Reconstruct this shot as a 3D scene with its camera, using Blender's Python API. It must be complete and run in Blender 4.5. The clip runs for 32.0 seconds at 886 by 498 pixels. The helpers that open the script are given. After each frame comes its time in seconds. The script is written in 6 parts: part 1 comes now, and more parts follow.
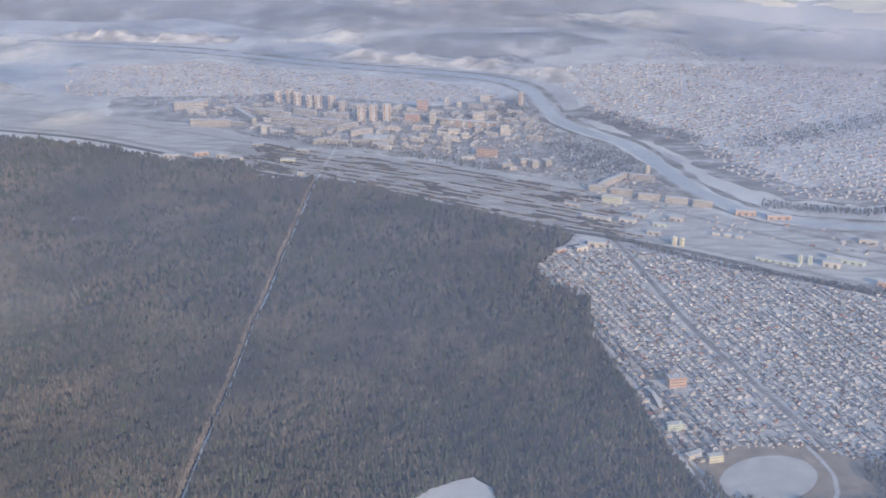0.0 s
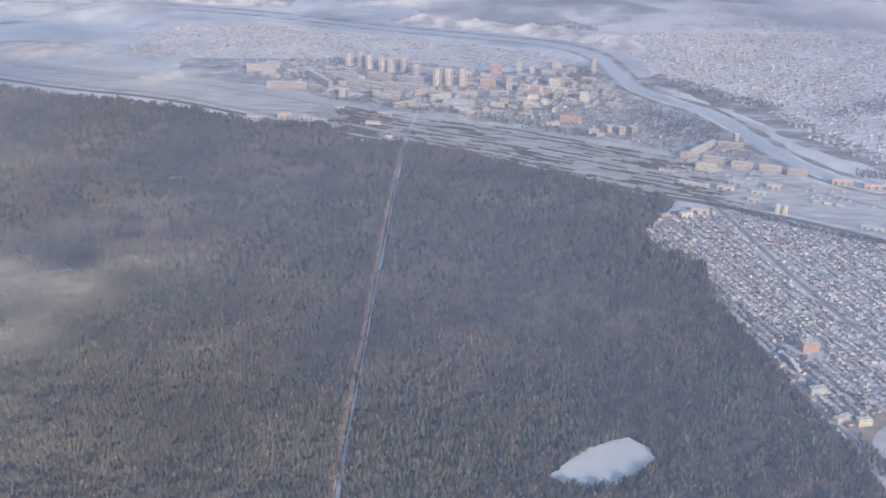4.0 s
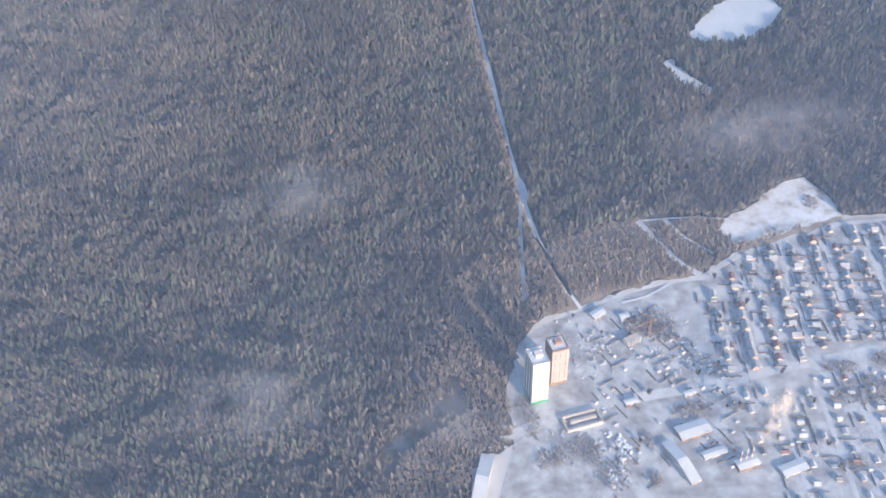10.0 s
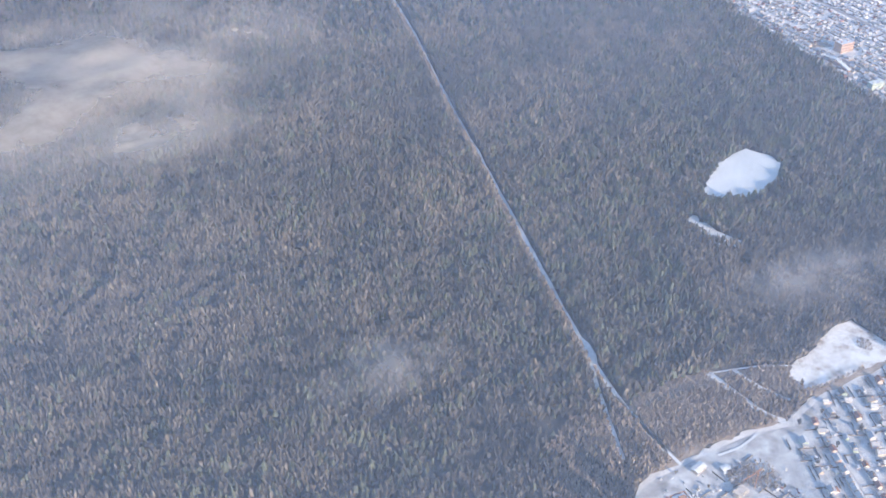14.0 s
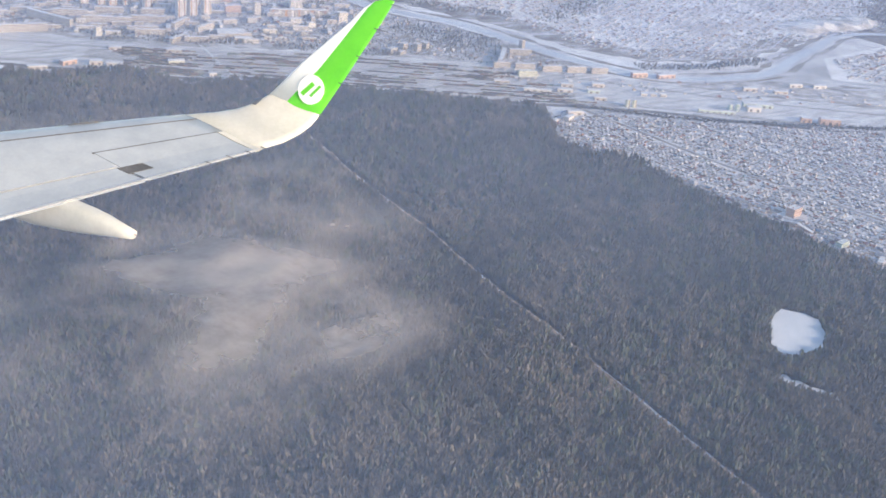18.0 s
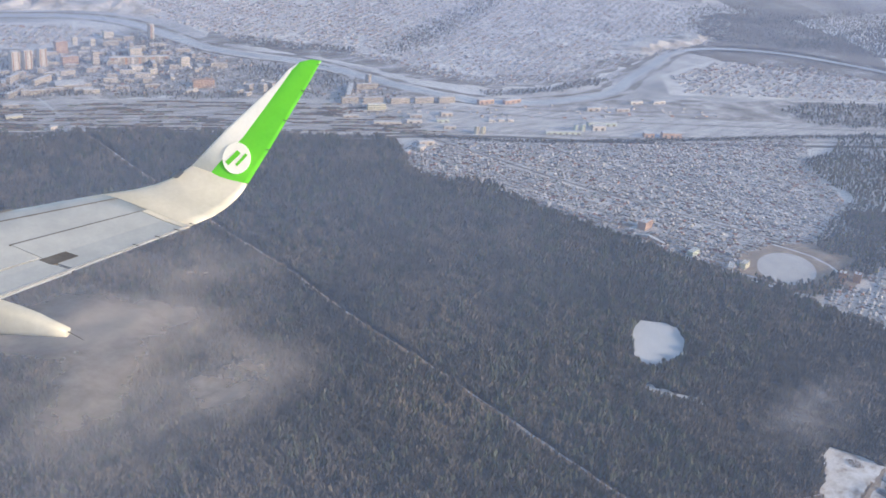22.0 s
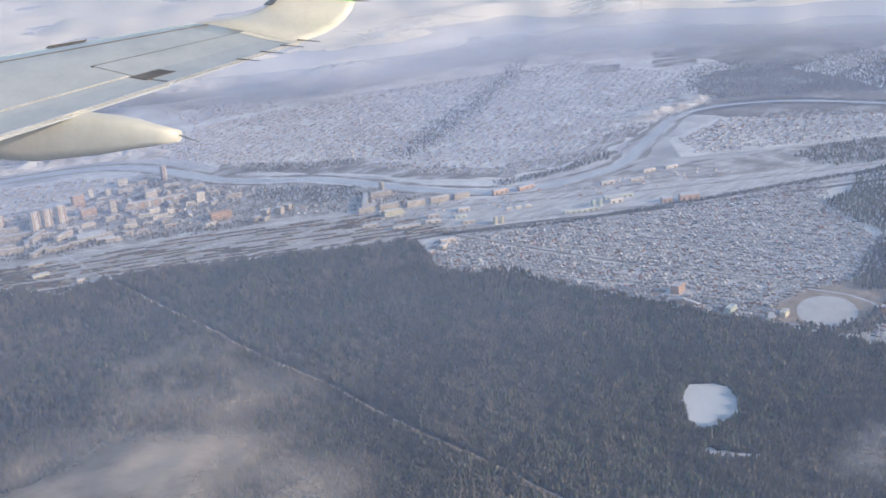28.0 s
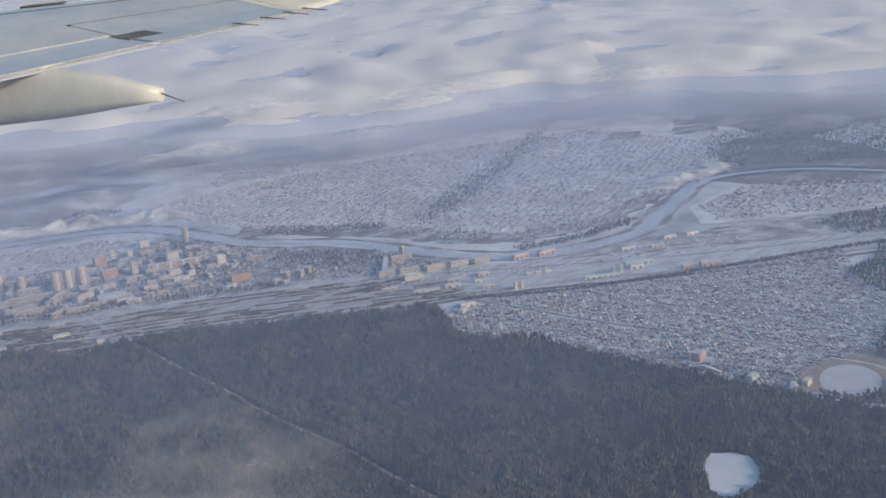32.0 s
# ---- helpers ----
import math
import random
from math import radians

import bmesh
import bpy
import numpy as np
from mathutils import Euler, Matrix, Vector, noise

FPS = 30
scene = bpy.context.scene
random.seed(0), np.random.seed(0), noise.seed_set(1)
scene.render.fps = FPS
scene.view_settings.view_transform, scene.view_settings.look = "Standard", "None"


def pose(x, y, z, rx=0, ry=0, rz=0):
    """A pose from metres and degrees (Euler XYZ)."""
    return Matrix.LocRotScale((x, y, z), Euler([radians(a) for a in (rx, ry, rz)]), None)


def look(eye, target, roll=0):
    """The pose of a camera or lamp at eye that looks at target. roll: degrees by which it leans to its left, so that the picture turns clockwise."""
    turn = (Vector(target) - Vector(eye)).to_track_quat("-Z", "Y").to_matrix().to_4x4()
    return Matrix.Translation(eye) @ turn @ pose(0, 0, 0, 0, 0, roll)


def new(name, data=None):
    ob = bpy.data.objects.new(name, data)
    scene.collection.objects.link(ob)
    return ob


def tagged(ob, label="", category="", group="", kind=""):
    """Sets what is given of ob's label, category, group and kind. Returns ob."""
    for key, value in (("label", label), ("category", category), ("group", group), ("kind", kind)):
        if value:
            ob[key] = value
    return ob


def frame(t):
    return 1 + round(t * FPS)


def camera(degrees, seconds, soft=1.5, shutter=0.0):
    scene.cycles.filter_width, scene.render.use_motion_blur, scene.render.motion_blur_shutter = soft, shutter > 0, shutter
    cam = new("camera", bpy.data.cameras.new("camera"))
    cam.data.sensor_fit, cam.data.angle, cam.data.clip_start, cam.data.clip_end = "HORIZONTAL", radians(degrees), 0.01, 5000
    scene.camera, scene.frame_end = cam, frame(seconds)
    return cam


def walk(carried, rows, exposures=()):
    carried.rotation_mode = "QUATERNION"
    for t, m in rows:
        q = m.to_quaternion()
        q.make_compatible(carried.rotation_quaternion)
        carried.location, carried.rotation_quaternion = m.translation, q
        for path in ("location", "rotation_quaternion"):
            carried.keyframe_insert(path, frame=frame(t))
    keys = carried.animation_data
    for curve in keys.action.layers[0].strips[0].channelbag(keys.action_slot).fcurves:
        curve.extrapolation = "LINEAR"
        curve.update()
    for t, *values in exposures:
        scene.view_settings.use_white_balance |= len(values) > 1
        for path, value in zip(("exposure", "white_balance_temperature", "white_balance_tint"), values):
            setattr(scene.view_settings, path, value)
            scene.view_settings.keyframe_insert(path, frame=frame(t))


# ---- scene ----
# ---- camera ----
cam = camera(40.75, 32.0, soft=1.6)
# seconds, eye x y z, yaw to the left of +y, pitch, lean
PATH = [
    (0, 36.936, 4.748, 123.868, -0.736, -21.388, -0.270),
    (0.5, 32.906, 4.780, 123.503, -0.650, -20.958, -0.368),
    (1, 28.889, 4.783, 123.143, -0.549, -20.455, -0.274),
    (1.5, 24.920, 4.717, 122.801, -0.601, -19.965, -0.076),
    (2, 21.003, 4.585, 122.498, -0.677, -19.324, 0.207),
    (2.5, 17.095, 4.436, 122.265, -0.799, -19.265, 0.576),
    (3, 13.145, 4.301, 122.124, -0.919, -20.575, 0.632),
    (3.5, 9.173, 4.151, 122.081, -1.031, -21.787, 0.647),
    (5.5, -6.539, 3.314, 122.244, -1.654, -27.179, 0.469),
    (6, -10.299, 3.330, 122.178, -1.989, -29.393, 0.062),
    (6.5, -14.033, 3.554, 122.004, -2.473, -31.450, -0.032),
    (7, -17.810, 3.945, 121.767, -3.027, -33.387, -0.399),
    (7.5, -21.669, 4.434, 121.538, -3.693, -35.191, -0.417),
    (8, -25.604, 4.967, 121.380, -4.352, -36.980, -0.776),
    (8.5, -29.663, 5.505, 121.316, -5.151, -38.635, -0.832),
    (9, -33.850, 6.035, 121.347, -5.899, -40.518, -1.430),
    (9.5, -38.103, 6.611, 121.442, -6.810, -41.930, -1.293),
    (10, -42.355, 7.239, 121.572, -7.823, -42.679, -1.194),
    (10.5, -46.553, 7.963, 121.705, -8.980, -43.007, -0.814),
    (11, -50.690, 8.816, 121.814, -10.104, -43.135, -0.667),
    (11.5, -54.798, 9.777, 121.864, -11.241, -43.279, -0.471),
    (12, -58.950, 10.812, 121.838, -12.373, -43.046, -0.306),
    (12.5, -63.107, 11.884, 121.731, -13.596, -42.047, -0.036),
    (13, -67.219, 12.954, 121.552, -14.754, -39.214, 0.191),
    (13.5, -71.319, 14.001, 121.286, -15.870, -37.045, 0.536),
    (14, -75.385, 15.102, 120.927, -16.947, -34.601, 0.951),
    (14.5, -79.396, 16.322, 120.473, -18.037, -32.345, 1.223),
    (15, -83.349, 17.707, 119.923, -19.016, -30.167, 0.903),
    (15.2, -85.035, 18.584, 119.847, -19.449, -29.858, 0.963),
    (15.4, -88.308, 20.287, 119.699, -20.323, -29.570, 1.424),
    (15.6, -93.345, 22.907, 119.470, -21.707, -29.306, 2.323),
    (15.8, -99.175, 25.939, 119.206, -23.321, -29.040, 3.422),
    (16, -105.005, 28.972, 118.942, -24.890, -28.747, 4.466),
    (16.2, -110.835, 32.004, 118.677, -26.424, -28.421, 5.470),
    (16.4, -116.665, 35.037, 118.413, -27.969, -28.074, 6.355),
    (16.6, -122.495, 38.069, 118.149, -29.580, -27.705, 6.841),
    (16.8, -128.326, 41.102, 117.884, -31.135, -27.310, 7.245),
    (17, -134.156, 44.135, 117.620, -32.563, -26.906, 7.488),
    (17.2, -139.986, 47.167, 117.356, -33.931, -26.485, 7.665),
    (17.4, -145.283, 49.923, 117.116, -35.138, -26.047, 7.575),
    (17.6, -148.948, 51.829, 116.950, -36.167, -25.604, 7.144),
    (17.8, -150.946, 52.868, 116.859, -36.872, -25.271, 6.876),
    (18, -151.355, 53.081, 116.840, -35.438, -25.158, 5.640),
    (18.5, -151.357, 53.104, 116.850, -37.000, -24.550, 5.673),
    (19, -151.340, 53.162, 116.825, -38.164, -23.299, 4.949),
    (19.5, -151.346, 53.175, 116.828, -39.129, -21.834, 4.943),
    (20, -151.359, 53.185, 116.841, -40.129, -20.624, 5.190),
    (20.5, -151.373, 53.225, 116.835, -41.066, -21.074, 5.121),
    (21, -151.394, 53.254, 116.840, -41.741, -21.605, 5.043),
    (21.5, -151.414, 53.276, 116.846, -42.170, -22.295, 4.731),
    (22, -151.430, 53.310, 116.838, -42.601, -22.996, 4.122),
    (22.5, -151.441, 53.336, 116.815, -43.055, -23.296, 3.484),
    (23, -151.458, 53.356, 116.776, -43.533, -23.070, 2.386),
    (23.5, -151.478, 53.372, 116.730, -43.918, -22.787, 1.374),
    (24, -151.512, 53.358, 116.682, -43.955, -22.718, 0.012),
    (24.5, -151.532, 53.375, 116.624, -43.688, -22.735, -0.899),
    (26.5, -151.503, 53.556, 116.322, -41.439, -21.449, -4.548),
    (27, -151.489, 53.607, 116.243, -41.310, -20.381, -4.848),
    (27.5, -151.477, 53.648, 116.180, -41.226, -19.250, -5.033),
    (28, -151.472, 53.662, 116.136, -41.140, -18.284, -4.887),
    (28.5, -151.463, 53.679, 116.102, -41.219, -17.331, -4.759),
    (29, -151.446, 53.691, 116.073, -41.071, -16.401, -4.825),
    (29.5, -151.438, 53.712, 116.045, -41.259, -15.589, -4.665),
    (30, -151.425, 53.712, 116.023, -41.027, -14.831, -4.742),
    (30.5, -151.423, 53.716, 116.002, -41.128, -14.311, -4.824),
    (31, -151.414, 53.728, 115.983, -41.178, -13.948, -4.620),
    (31.5, -151.401, 53.735, 115.973, -40.993, -13.992, -4.562),
    (32, -151.343, 53.824, 115.949, -40.411, -15.104, -4.541),
]


def heading(x, y, z, yaw, pitch, lean):
    ya, pi = radians(yaw), radians(pitch)
    way = Vector((-math.sin(ya) * math.cos(pi), math.cos(ya) * math.cos(pi), math.sin(pi)))
    eye = Vector((x, y, z))
    return look(eye, eye + way, lean)


walk(cam, [(r[0], heading(*r[1:])) for r in PATH], exposures=tuple((t, e, 6050 if t < 4 else 5800 if t < 16 else 6080 if t < 28 else 5860, 10 if t < 28 else 8) for t, e in ((0.0, 0.68), (3.5, 0.76), (6.0, 1.26), (9.0, 1.31), (13.0, 1.34), (14.0, 1.56), (15.0, 1.66), (18.0, 1.22), (21.0, 0.86), (24.5, 0.98), (27.0, 0.96), (29.5, 0.62), (32.0, 0.42))))

# ---- light ----
SUN_FROM = Vector((0.42, -0.90, 0.0)).normalized()
SUN_UP = radians(19)
world = bpy.data.worlds.new("winter_sky")
scene.world = world
world.use_nodes = True
wn = world.node_tree.nodes
sky = wn.new("ShaderNodeTexSky")
sky.sky_type = "NISHITA"
sky.sun_disc = False
sky.sun_elevation = SUN_UP
sky.sun_rotation = math.atan2(SUN_FROM.x, SUN_FROM.y)
sky.air_density = 1.3
sky.dust_density = 1.0
world.node_tree.links.new(sky.outputs[0], wn["Background"].inputs[0])
wn["Background"].inputs[1].default_value = 0.108
sun = new("sun", bpy.data.lights.new("sun", "SUN"))
sun.data.energy = 3.1
sun.data.angle = radians(0.6)
sun.data.color = (1.0, 0.76, 0.52)
sun_way = SUN_FROM * math.cos(SUN_UP) + Vector((0, 0, math.sin(SUN_UP)))
sun.matrix_world = look(sun_way * 300, (0, 0, 0))

# ---- materials ----


def ramp(nt, stops):
    n = nt.nodes.new("ShaderNodeValToRGB")
    n.color_ramp.elements[0].position, n.color_ramp.elements[0].color = stops[0][0], (*stops[0][1], 1)
    n.color_ramp.elements[1].position, n.color_ramp.elements[1].color = stops[-1][0], (*stops[-1][1], 1)
    for p, c in stops[1:-1]:
        n.color_ramp.elements.new(p).color = (*c, 1)
    return n


def noise_node(nt, scale, detail=5.0, rough=0.6, space="Object", stretch=(1, 1, 1), twist=0.0):
    co = nt.nodes.new("ShaderNodeTexCoord")
    mp = nt.nodes.new("ShaderNodeMapping")
    mp.inputs["Scale"].default_value = stretch
    mp.inputs["Rotation"].default_value = (0, 0, twist)
    no = nt.nodes.new("ShaderNodeTexNoise")
    no.inputs["Scale"].default_value, no.inputs["Detail"].default_value, no.inputs["Roughness"].default_value = scale, detail, rough
    if space == "World":
        geo = nt.nodes.new("ShaderNodeNewGeometry")
        nt.links.new(geo.outputs["Position"], mp.inputs["Vector"])
    else:
        nt.links.new(co.outputs[space], mp.inputs["Vector"])
    nt.links.new(mp.outputs[0], no.inputs["Vector"])
    return no


def mix(nt, a, b, fac, kind="MIX"):
    m = nt.nodes.new("ShaderNodeMix")
    m.data_type, m.blend_type = "RGBA", kind
    for sock, v in ((m.inputs[0], fac), (m.inputs[6], a), (m.inputs[7], b)):
        if hasattr(v, "is_output"):
            nt.links.new(v, sock)
        elif isinstance(v, tuple):
            sock.default_value = (*v, 1)
        else:
            sock.default_value = v
    return m.outputs[2]


def surface(name, stops, scale=1.0, rough=0.8, metal=0.0, bump=0.0, fine=None, vary="", spread=0.3, space="World", coat=0.0, stretch=(1, 1, 1), twist=0.0, tints=None, grain=0.8):
    """Two-scale procedural paint, stone, snow or bark; vary: 'object' or 'island' shifts brightness piece by piece."""
    m = bpy.data.materials.new(name)
    m.use_nodes = True
    nt = m.node_tree
    bs = nt.nodes["Principled BSDF"]
    bs.inputs["Roughness"].default_value, bs.inputs["Metallic"].default_value = rough, metal
    bs.inputs["Coat Weight"].default_value = coat
    no = noise_node(nt, scale, space=space, stretch=stretch, twist=twist)
    col = ramp(nt, stops)
    nt.links.new(no.outputs[0], col.inputs[0])
    out = col.outputs[0]
    small = noise_node(nt, fine or scale * 9, 3.0, 0.7, space=space, stretch=stretch, twist=twist)
    sp = ramp(nt, [(0.3, (0.78, 0.78, 0.78)), (0.7, (1.12, 1.12, 1.12))])
    nt.links.new(small.outputs[0], sp.inputs[0])
    out = mix(nt, out, sp.outputs[0], grain, "MULTIPLY")
    if vary:
        if vary == "object":
            rnd = nt.nodes.new("ShaderNodeObjectInfo").outputs["Random"]
        else:
            rnd = nt.nodes.new("ShaderNodeNewGeometry").outputs["Random Per Island"]
        rr = ramp(nt, tints or [(0.0, (1 - spread,) * 3), (1.0, (1 + spread,) * 3)])
        if tints:
            rr.color_ramp.interpolation = "CONSTANT"
        nt.links.new(rnd, rr.inputs[0])
        out = mix(nt, out, rr.outputs[0], 1.0, "MULTIPLY")
    nt.links.new(out, bs.inputs["Base Color"])
    if bump:
        bn = nt.nodes.new("ShaderNodeBump")
        bn.inputs["Strength"].default_value, bn.inputs["Distance"].default_value = bump, 0.1
        nt.links.new(small.outputs[0], bn.inputs["Height"])
        nt.links.new(bn.outputs[0], bs.inputs["Normal"])
    return m


def vapour(name, colour, low, high, most, scale, edge=True, far=None, detail=6.0, stretch=(1, 1, 1), see=0.5, twist=0.0):
    """Thin cloud: white droplets that let light through, thinned by noise and towards the rim of the sheet."""
    m = bpy.data.materials.new(name)
    m.use_nodes = True
    nt = m.node_tree
    nt.nodes.remove(nt.nodes["Principled BSDF"])
    no = noise_node(nt, scale, detail, 0.58, "World", stretch, twist)
    rg = nt.nodes.new("ShaderNodeMapRange")
    rg.interpolation_type = "SMOOTHSTEP"
    rg.inputs[1].default_value, rg.inputs[2].default_value, rg.inputs[4].default_value = low, high, most
    nt.links.new(no.outputs[0], rg.inputs[0])
    fac = rg.outputs[0]
    if edge:
        at = nt.nodes.new("ShaderNodeAttribute")
        at.attribute_name = "rim"
        mu = nt.nodes.new("ShaderNodeMath")
        mu.operation = "MULTIPLY"
        nt.links.new(fac, mu.inputs[0])
        nt.links.new(at.outputs["Fac"], mu.inputs[1])
        fac = mu.outputs[0]
    clear = nt.nodes.new("ShaderNodeBsdfTransparent")
    white = nt.nodes.new("ShaderNodeBsdfDiffuse")
    white.inputs[0].default_value = (*colour, 1)
    back = nt.nodes.new("ShaderNodeBsdfTranslucent")
    back.inputs[0].default_value = (*colour, 1)
    body = nt.nodes.new("ShaderNodeMixShader")
    body.inputs[0].default_value = see
    nt.links.new(white.outputs[0], body.inputs[1])
    nt.links.new(back.outputs[0], body.inputs[2])
    full = nt.nodes.new("ShaderNodeMixShader")
    nt.links.new(fac, full.inputs[0])
    nt.links.new(clear.outputs[0], full.inputs[1])
    nt.links.new(body.outputs[0], full.inputs[2])
    nt.links.new(full.outputs[0], nt.nodes["Material Output"].inputs[0])
    return m


M_SNOW = surface("snow", [(0.36, (0.36, 0.36, 0.37)), (0.48, (0.58, 0.58, 0.60)), (0.62, (0.78, 0.785, 0.80))], 0.02, 0.7, fine=0.25)
M_FIELD = surface("field_snow", [(0.35, (0.58, 0.61, 0.66)), (0.65, (0.70, 0.72, 0.76))], 0.15, 0.6, fine=2.0)
M_MEADOW = surface("grassy_snow", [(0.34, (0.34, 0.29, 0.25)), (0.43, (0.58, 0.56, 0.56)), (0.55, (0.72, 0.73, 0.76))], 0.30, 0.75, fine=1.8)
M_YARD = surface("village_snow", [(0.3, (0.40, 0.395, 0.395)), (0.45, (0.55, 0.545, 0.55)), (0.65, (0.68, 0.68, 0.70))], 0.30, 0.8, fine=1.6)
M_TOWN = surface("town_lot_snow", [(0.32, (0.26, 0.25, 0.25)), (0.46, (0.38, 0.38, 0.395)), (0.64, (0.56, 0.57, 0.60))], 0.34, 0.8, fine=3.0)
M_SUBURB = surface("suburb_snow", [(0.35, (0.56, 0.54, 0.54)), (0.5, (0.72, 0.71, 0.715)), (0.65, (0.82, 0.81, 0.82))], 0.06, 0.8, fine=0.35)
M_CITY = surface("town_snow", [(0.3, (0.21, 0.195, 0.19)), (0.48, (0.37, 0.355, 0.35)), (0.66, (0.64, 0.635, 0.65))], 0.12, 0.85, fine=0.6)
M_FLOOD = surface("flood_meadow", [(0.36, (0.17, 0.145, 0.13)), (0.52, (0.30, 0.28, 0.27)), (0.66, (0.60, 0.60, 0.62))], 0.10, 0.85, fine=0.6, stretch=(0.6, 1.6, 1), twist=0.5)
M_RAILSNOW = surface("rail_snow", [(0.32, (0.36, 0.35, 0.35)), (0.5, (0.54, 0.54, 0.555)), (0.7, (0.68, 0.69, 0.71))], 0.08, 0.8, fine=0.5, stretch=(1, 5, 1), twist=0.62)
M_BALLAST = surface("ballast", [(0.3, (0.11, 0.105, 0.105)), (0.7, (0.22, 0.21, 0.21))], 0.6, 0.9)
M_ROAD = surface("packed_road", [(0.3, (0.20, 0.19, 0.19)), (0.7, (0.38, 0.37, 0.38))], 0.3, 0.8, fine=2.0)
M_LANE = surface("snowy_lane", [(0.3, (0.44, 0.445, 0.465)), (0.7, (0.62, 0.625, 0.65))], 0.3, 0.8, fine=2.5)
# floor brown darkened so the gaps between crowns look shaded
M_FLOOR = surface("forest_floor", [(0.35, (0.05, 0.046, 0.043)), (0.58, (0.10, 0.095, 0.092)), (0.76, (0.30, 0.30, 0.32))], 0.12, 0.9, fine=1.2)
M_SCRUB = surface("brown_scrub", [(0.3, (0.22, 0.175, 0.14)), (0.7, (0.42, 0.36, 0.31))], 0.3, 0.9, fine=2.5)
M_ICE = surface("river_ice", [(0.3, (0.42, 0.46, 0.53)), (0.7, (0.60, 0.64, 0.70))], 0.03, 0.5, fine=0.3)
# hill colour lightened to paint in the haze over the distant woods
M_HILL = surface("wooded_hill", [(0.38, (0.24, 0.23, 0.235)), (0.52, (0.36, 0.35, 0.355)), (0.64, (0.60, 0.60, 0.61))], 0.035, 0.9, fine=0.45)
M_BLUFF = surface("chalk_bluff", [(0.40, (0.36, 0.33, 0.31)), (0.58, (0.74, 0.71, 0.68))], 0.12, 0.85, fine=0.8)
M_BARE = surface("bare_twigs", [(0.36, (0.088, 0.087, 0.084)), (0.5, (0.135, 0.124, 0.112)), (0.64, (0.188, 0.164, 0.141))], 0.035, 0.9, vary="island", spread=0.22, fine=0.16)
M_PINE = surface("pine_needles", [(0.35, (0.058, 0.070, 0.056)), (0.65, (0.092, 0.104, 0.077))], 0.05, 0.85, vary="island", spread=0.16, fine=0.3)
M_TRUNK = surface("bark", [(0.3, (0.09, 0.065, 0.05)), (0.7, (0.17, 0.13, 0.10))], 1.0, 0.9)
WALLS = [(0.0, (0.92, 0.82, 0.74)), (0.20, (1.0, 0.97, 0.94)), (0.48, (0.78, 0.63, 0.56)), (0.60, (0.97, 0.91, 0.78)), (0.74, (0.66, 0.68, 0.72)), (0.86, (0.82, 0.60, 0.51)), (0.94, (0.62, 0.76, 0.66))]
ROOFS = [(0.0, (1.0, 1.0, 1.02)), (0.62, (0.80, 0.80, 0.82)), (0.78, (0.45, 0.42, 0.42)), (0.88, (0.55, 0.30, 0.24)), (0.95, (0.35, 0.45, 0.55))]
M_HWALL = surface("house_wall", [(0.3, (0.58, 0.55, 0.52)), (0.7, (0.72, 0.68, 0.65))], 0.8, 0.85, vary="object", tints=WALLS)
M_HROOF = surface("snowy_roof", [(0.3, (0.34, 0.35, 0.38)), (0.7, (0.46, 0.47, 0.50))], 0.9, 0.8, vary="object", tints=ROOFS)
M_FARWALL = surface("far_house_wall", [(0.3, (0.54, 0.50, 0.48)), (0.7, (0.70, 0.66, 0.63))], 0.4, 0.85, vary="island", tints=WALLS)
M_FARROOF = surface("far_snowy_roof", [(0.3, (0.44, 0.445, 0.465)), (0.7, (0.58, 0.585, 0.60))], 0.4, 0.8, vary="island", tints=ROOFS)
M_FENCE = surface("fence_boards", [(0.3, (0.10, 0.09, 0.085)), (0.7, (0.24, 0.21, 0.19))], 1.0, 0.9)
M_PANEL = surface("panel_concrete", [(0.3, (0.43, 0.385, 0.35)), (0.7, (0.54, 0.49, 0.45))], 0.5, 0.85, vary="object", spread=0.15)
M_WHITEP = surface("white_panels", [(0.3, (0.58, 0.535, 0.49)), (0.7, (0.68, 0.635, 0.59))], 0.6, 0.8)
M_BRICK = surface("brown_brick", [(0.3, (0.30, 0.17, 0.11)), (0.7, (0.42, 0.26, 0.18))], 0.7, 0.85, vary="object", spread=0.2)
M_YELLOW = surface("pale_yellow_render", [(0.3, (0.60, 0.58, 0.455)), (0.7, (0.67, 0.65, 0.53))], 0.5, 0.8)
M_GREENP = surface("green_plinth", [(0.3, (0.05, 0.30, 0.14)), (0.7, (0.08, 0.38, 0.19))], 0.8, 0.7)
M_GLASS = surface("dark_window", [(0.3, (0.035, 0.045, 0.06)), (0.7, (0.07, 0.08, 0.10))], 1.0, 0.15)
M_ORANGE = surface("orange_brick", [(0.3, (0.44, 0.30, 0.235)), (0.7, (0.54, 0.39, 0.32))], 0.6, 0.85)
M_MINT = surface("mint_render", [(0.3, (0.46, 0.52, 0.46)), (0.7, (0.54, 0.60, 0.53))], 0.6, 0.8)
M_SHED = surface("sheet_roof", [(0.3, (0.52, 0.54, 0.58)), (0.7, (0.68, 0.69, 0.72))], 0.4, 0.6)
M_STEEL = surface("rusty_steel", [(0.3, (0.16, 0.08, 0.05)), (0.7, (0.30, 0.17, 0.11))], 1.0, 0.7)
M_WAGON = surface("freight_wagon", [(0.3, (0.30, 0.30, 0.30)), (0.7, (0.50, 0.50, 0.50))], 1.0, 0.8, vary="object", tints=[(0.0, (0.24, 0.21, 0.20)), (0.35, (0.42, 0.31, 0.26)), (0.55, (0.25, 0.26, 0.28)), (0.75, (0.7, 0.66, 0.6)), (0.9, (0.30, 0.36, 0.30))])
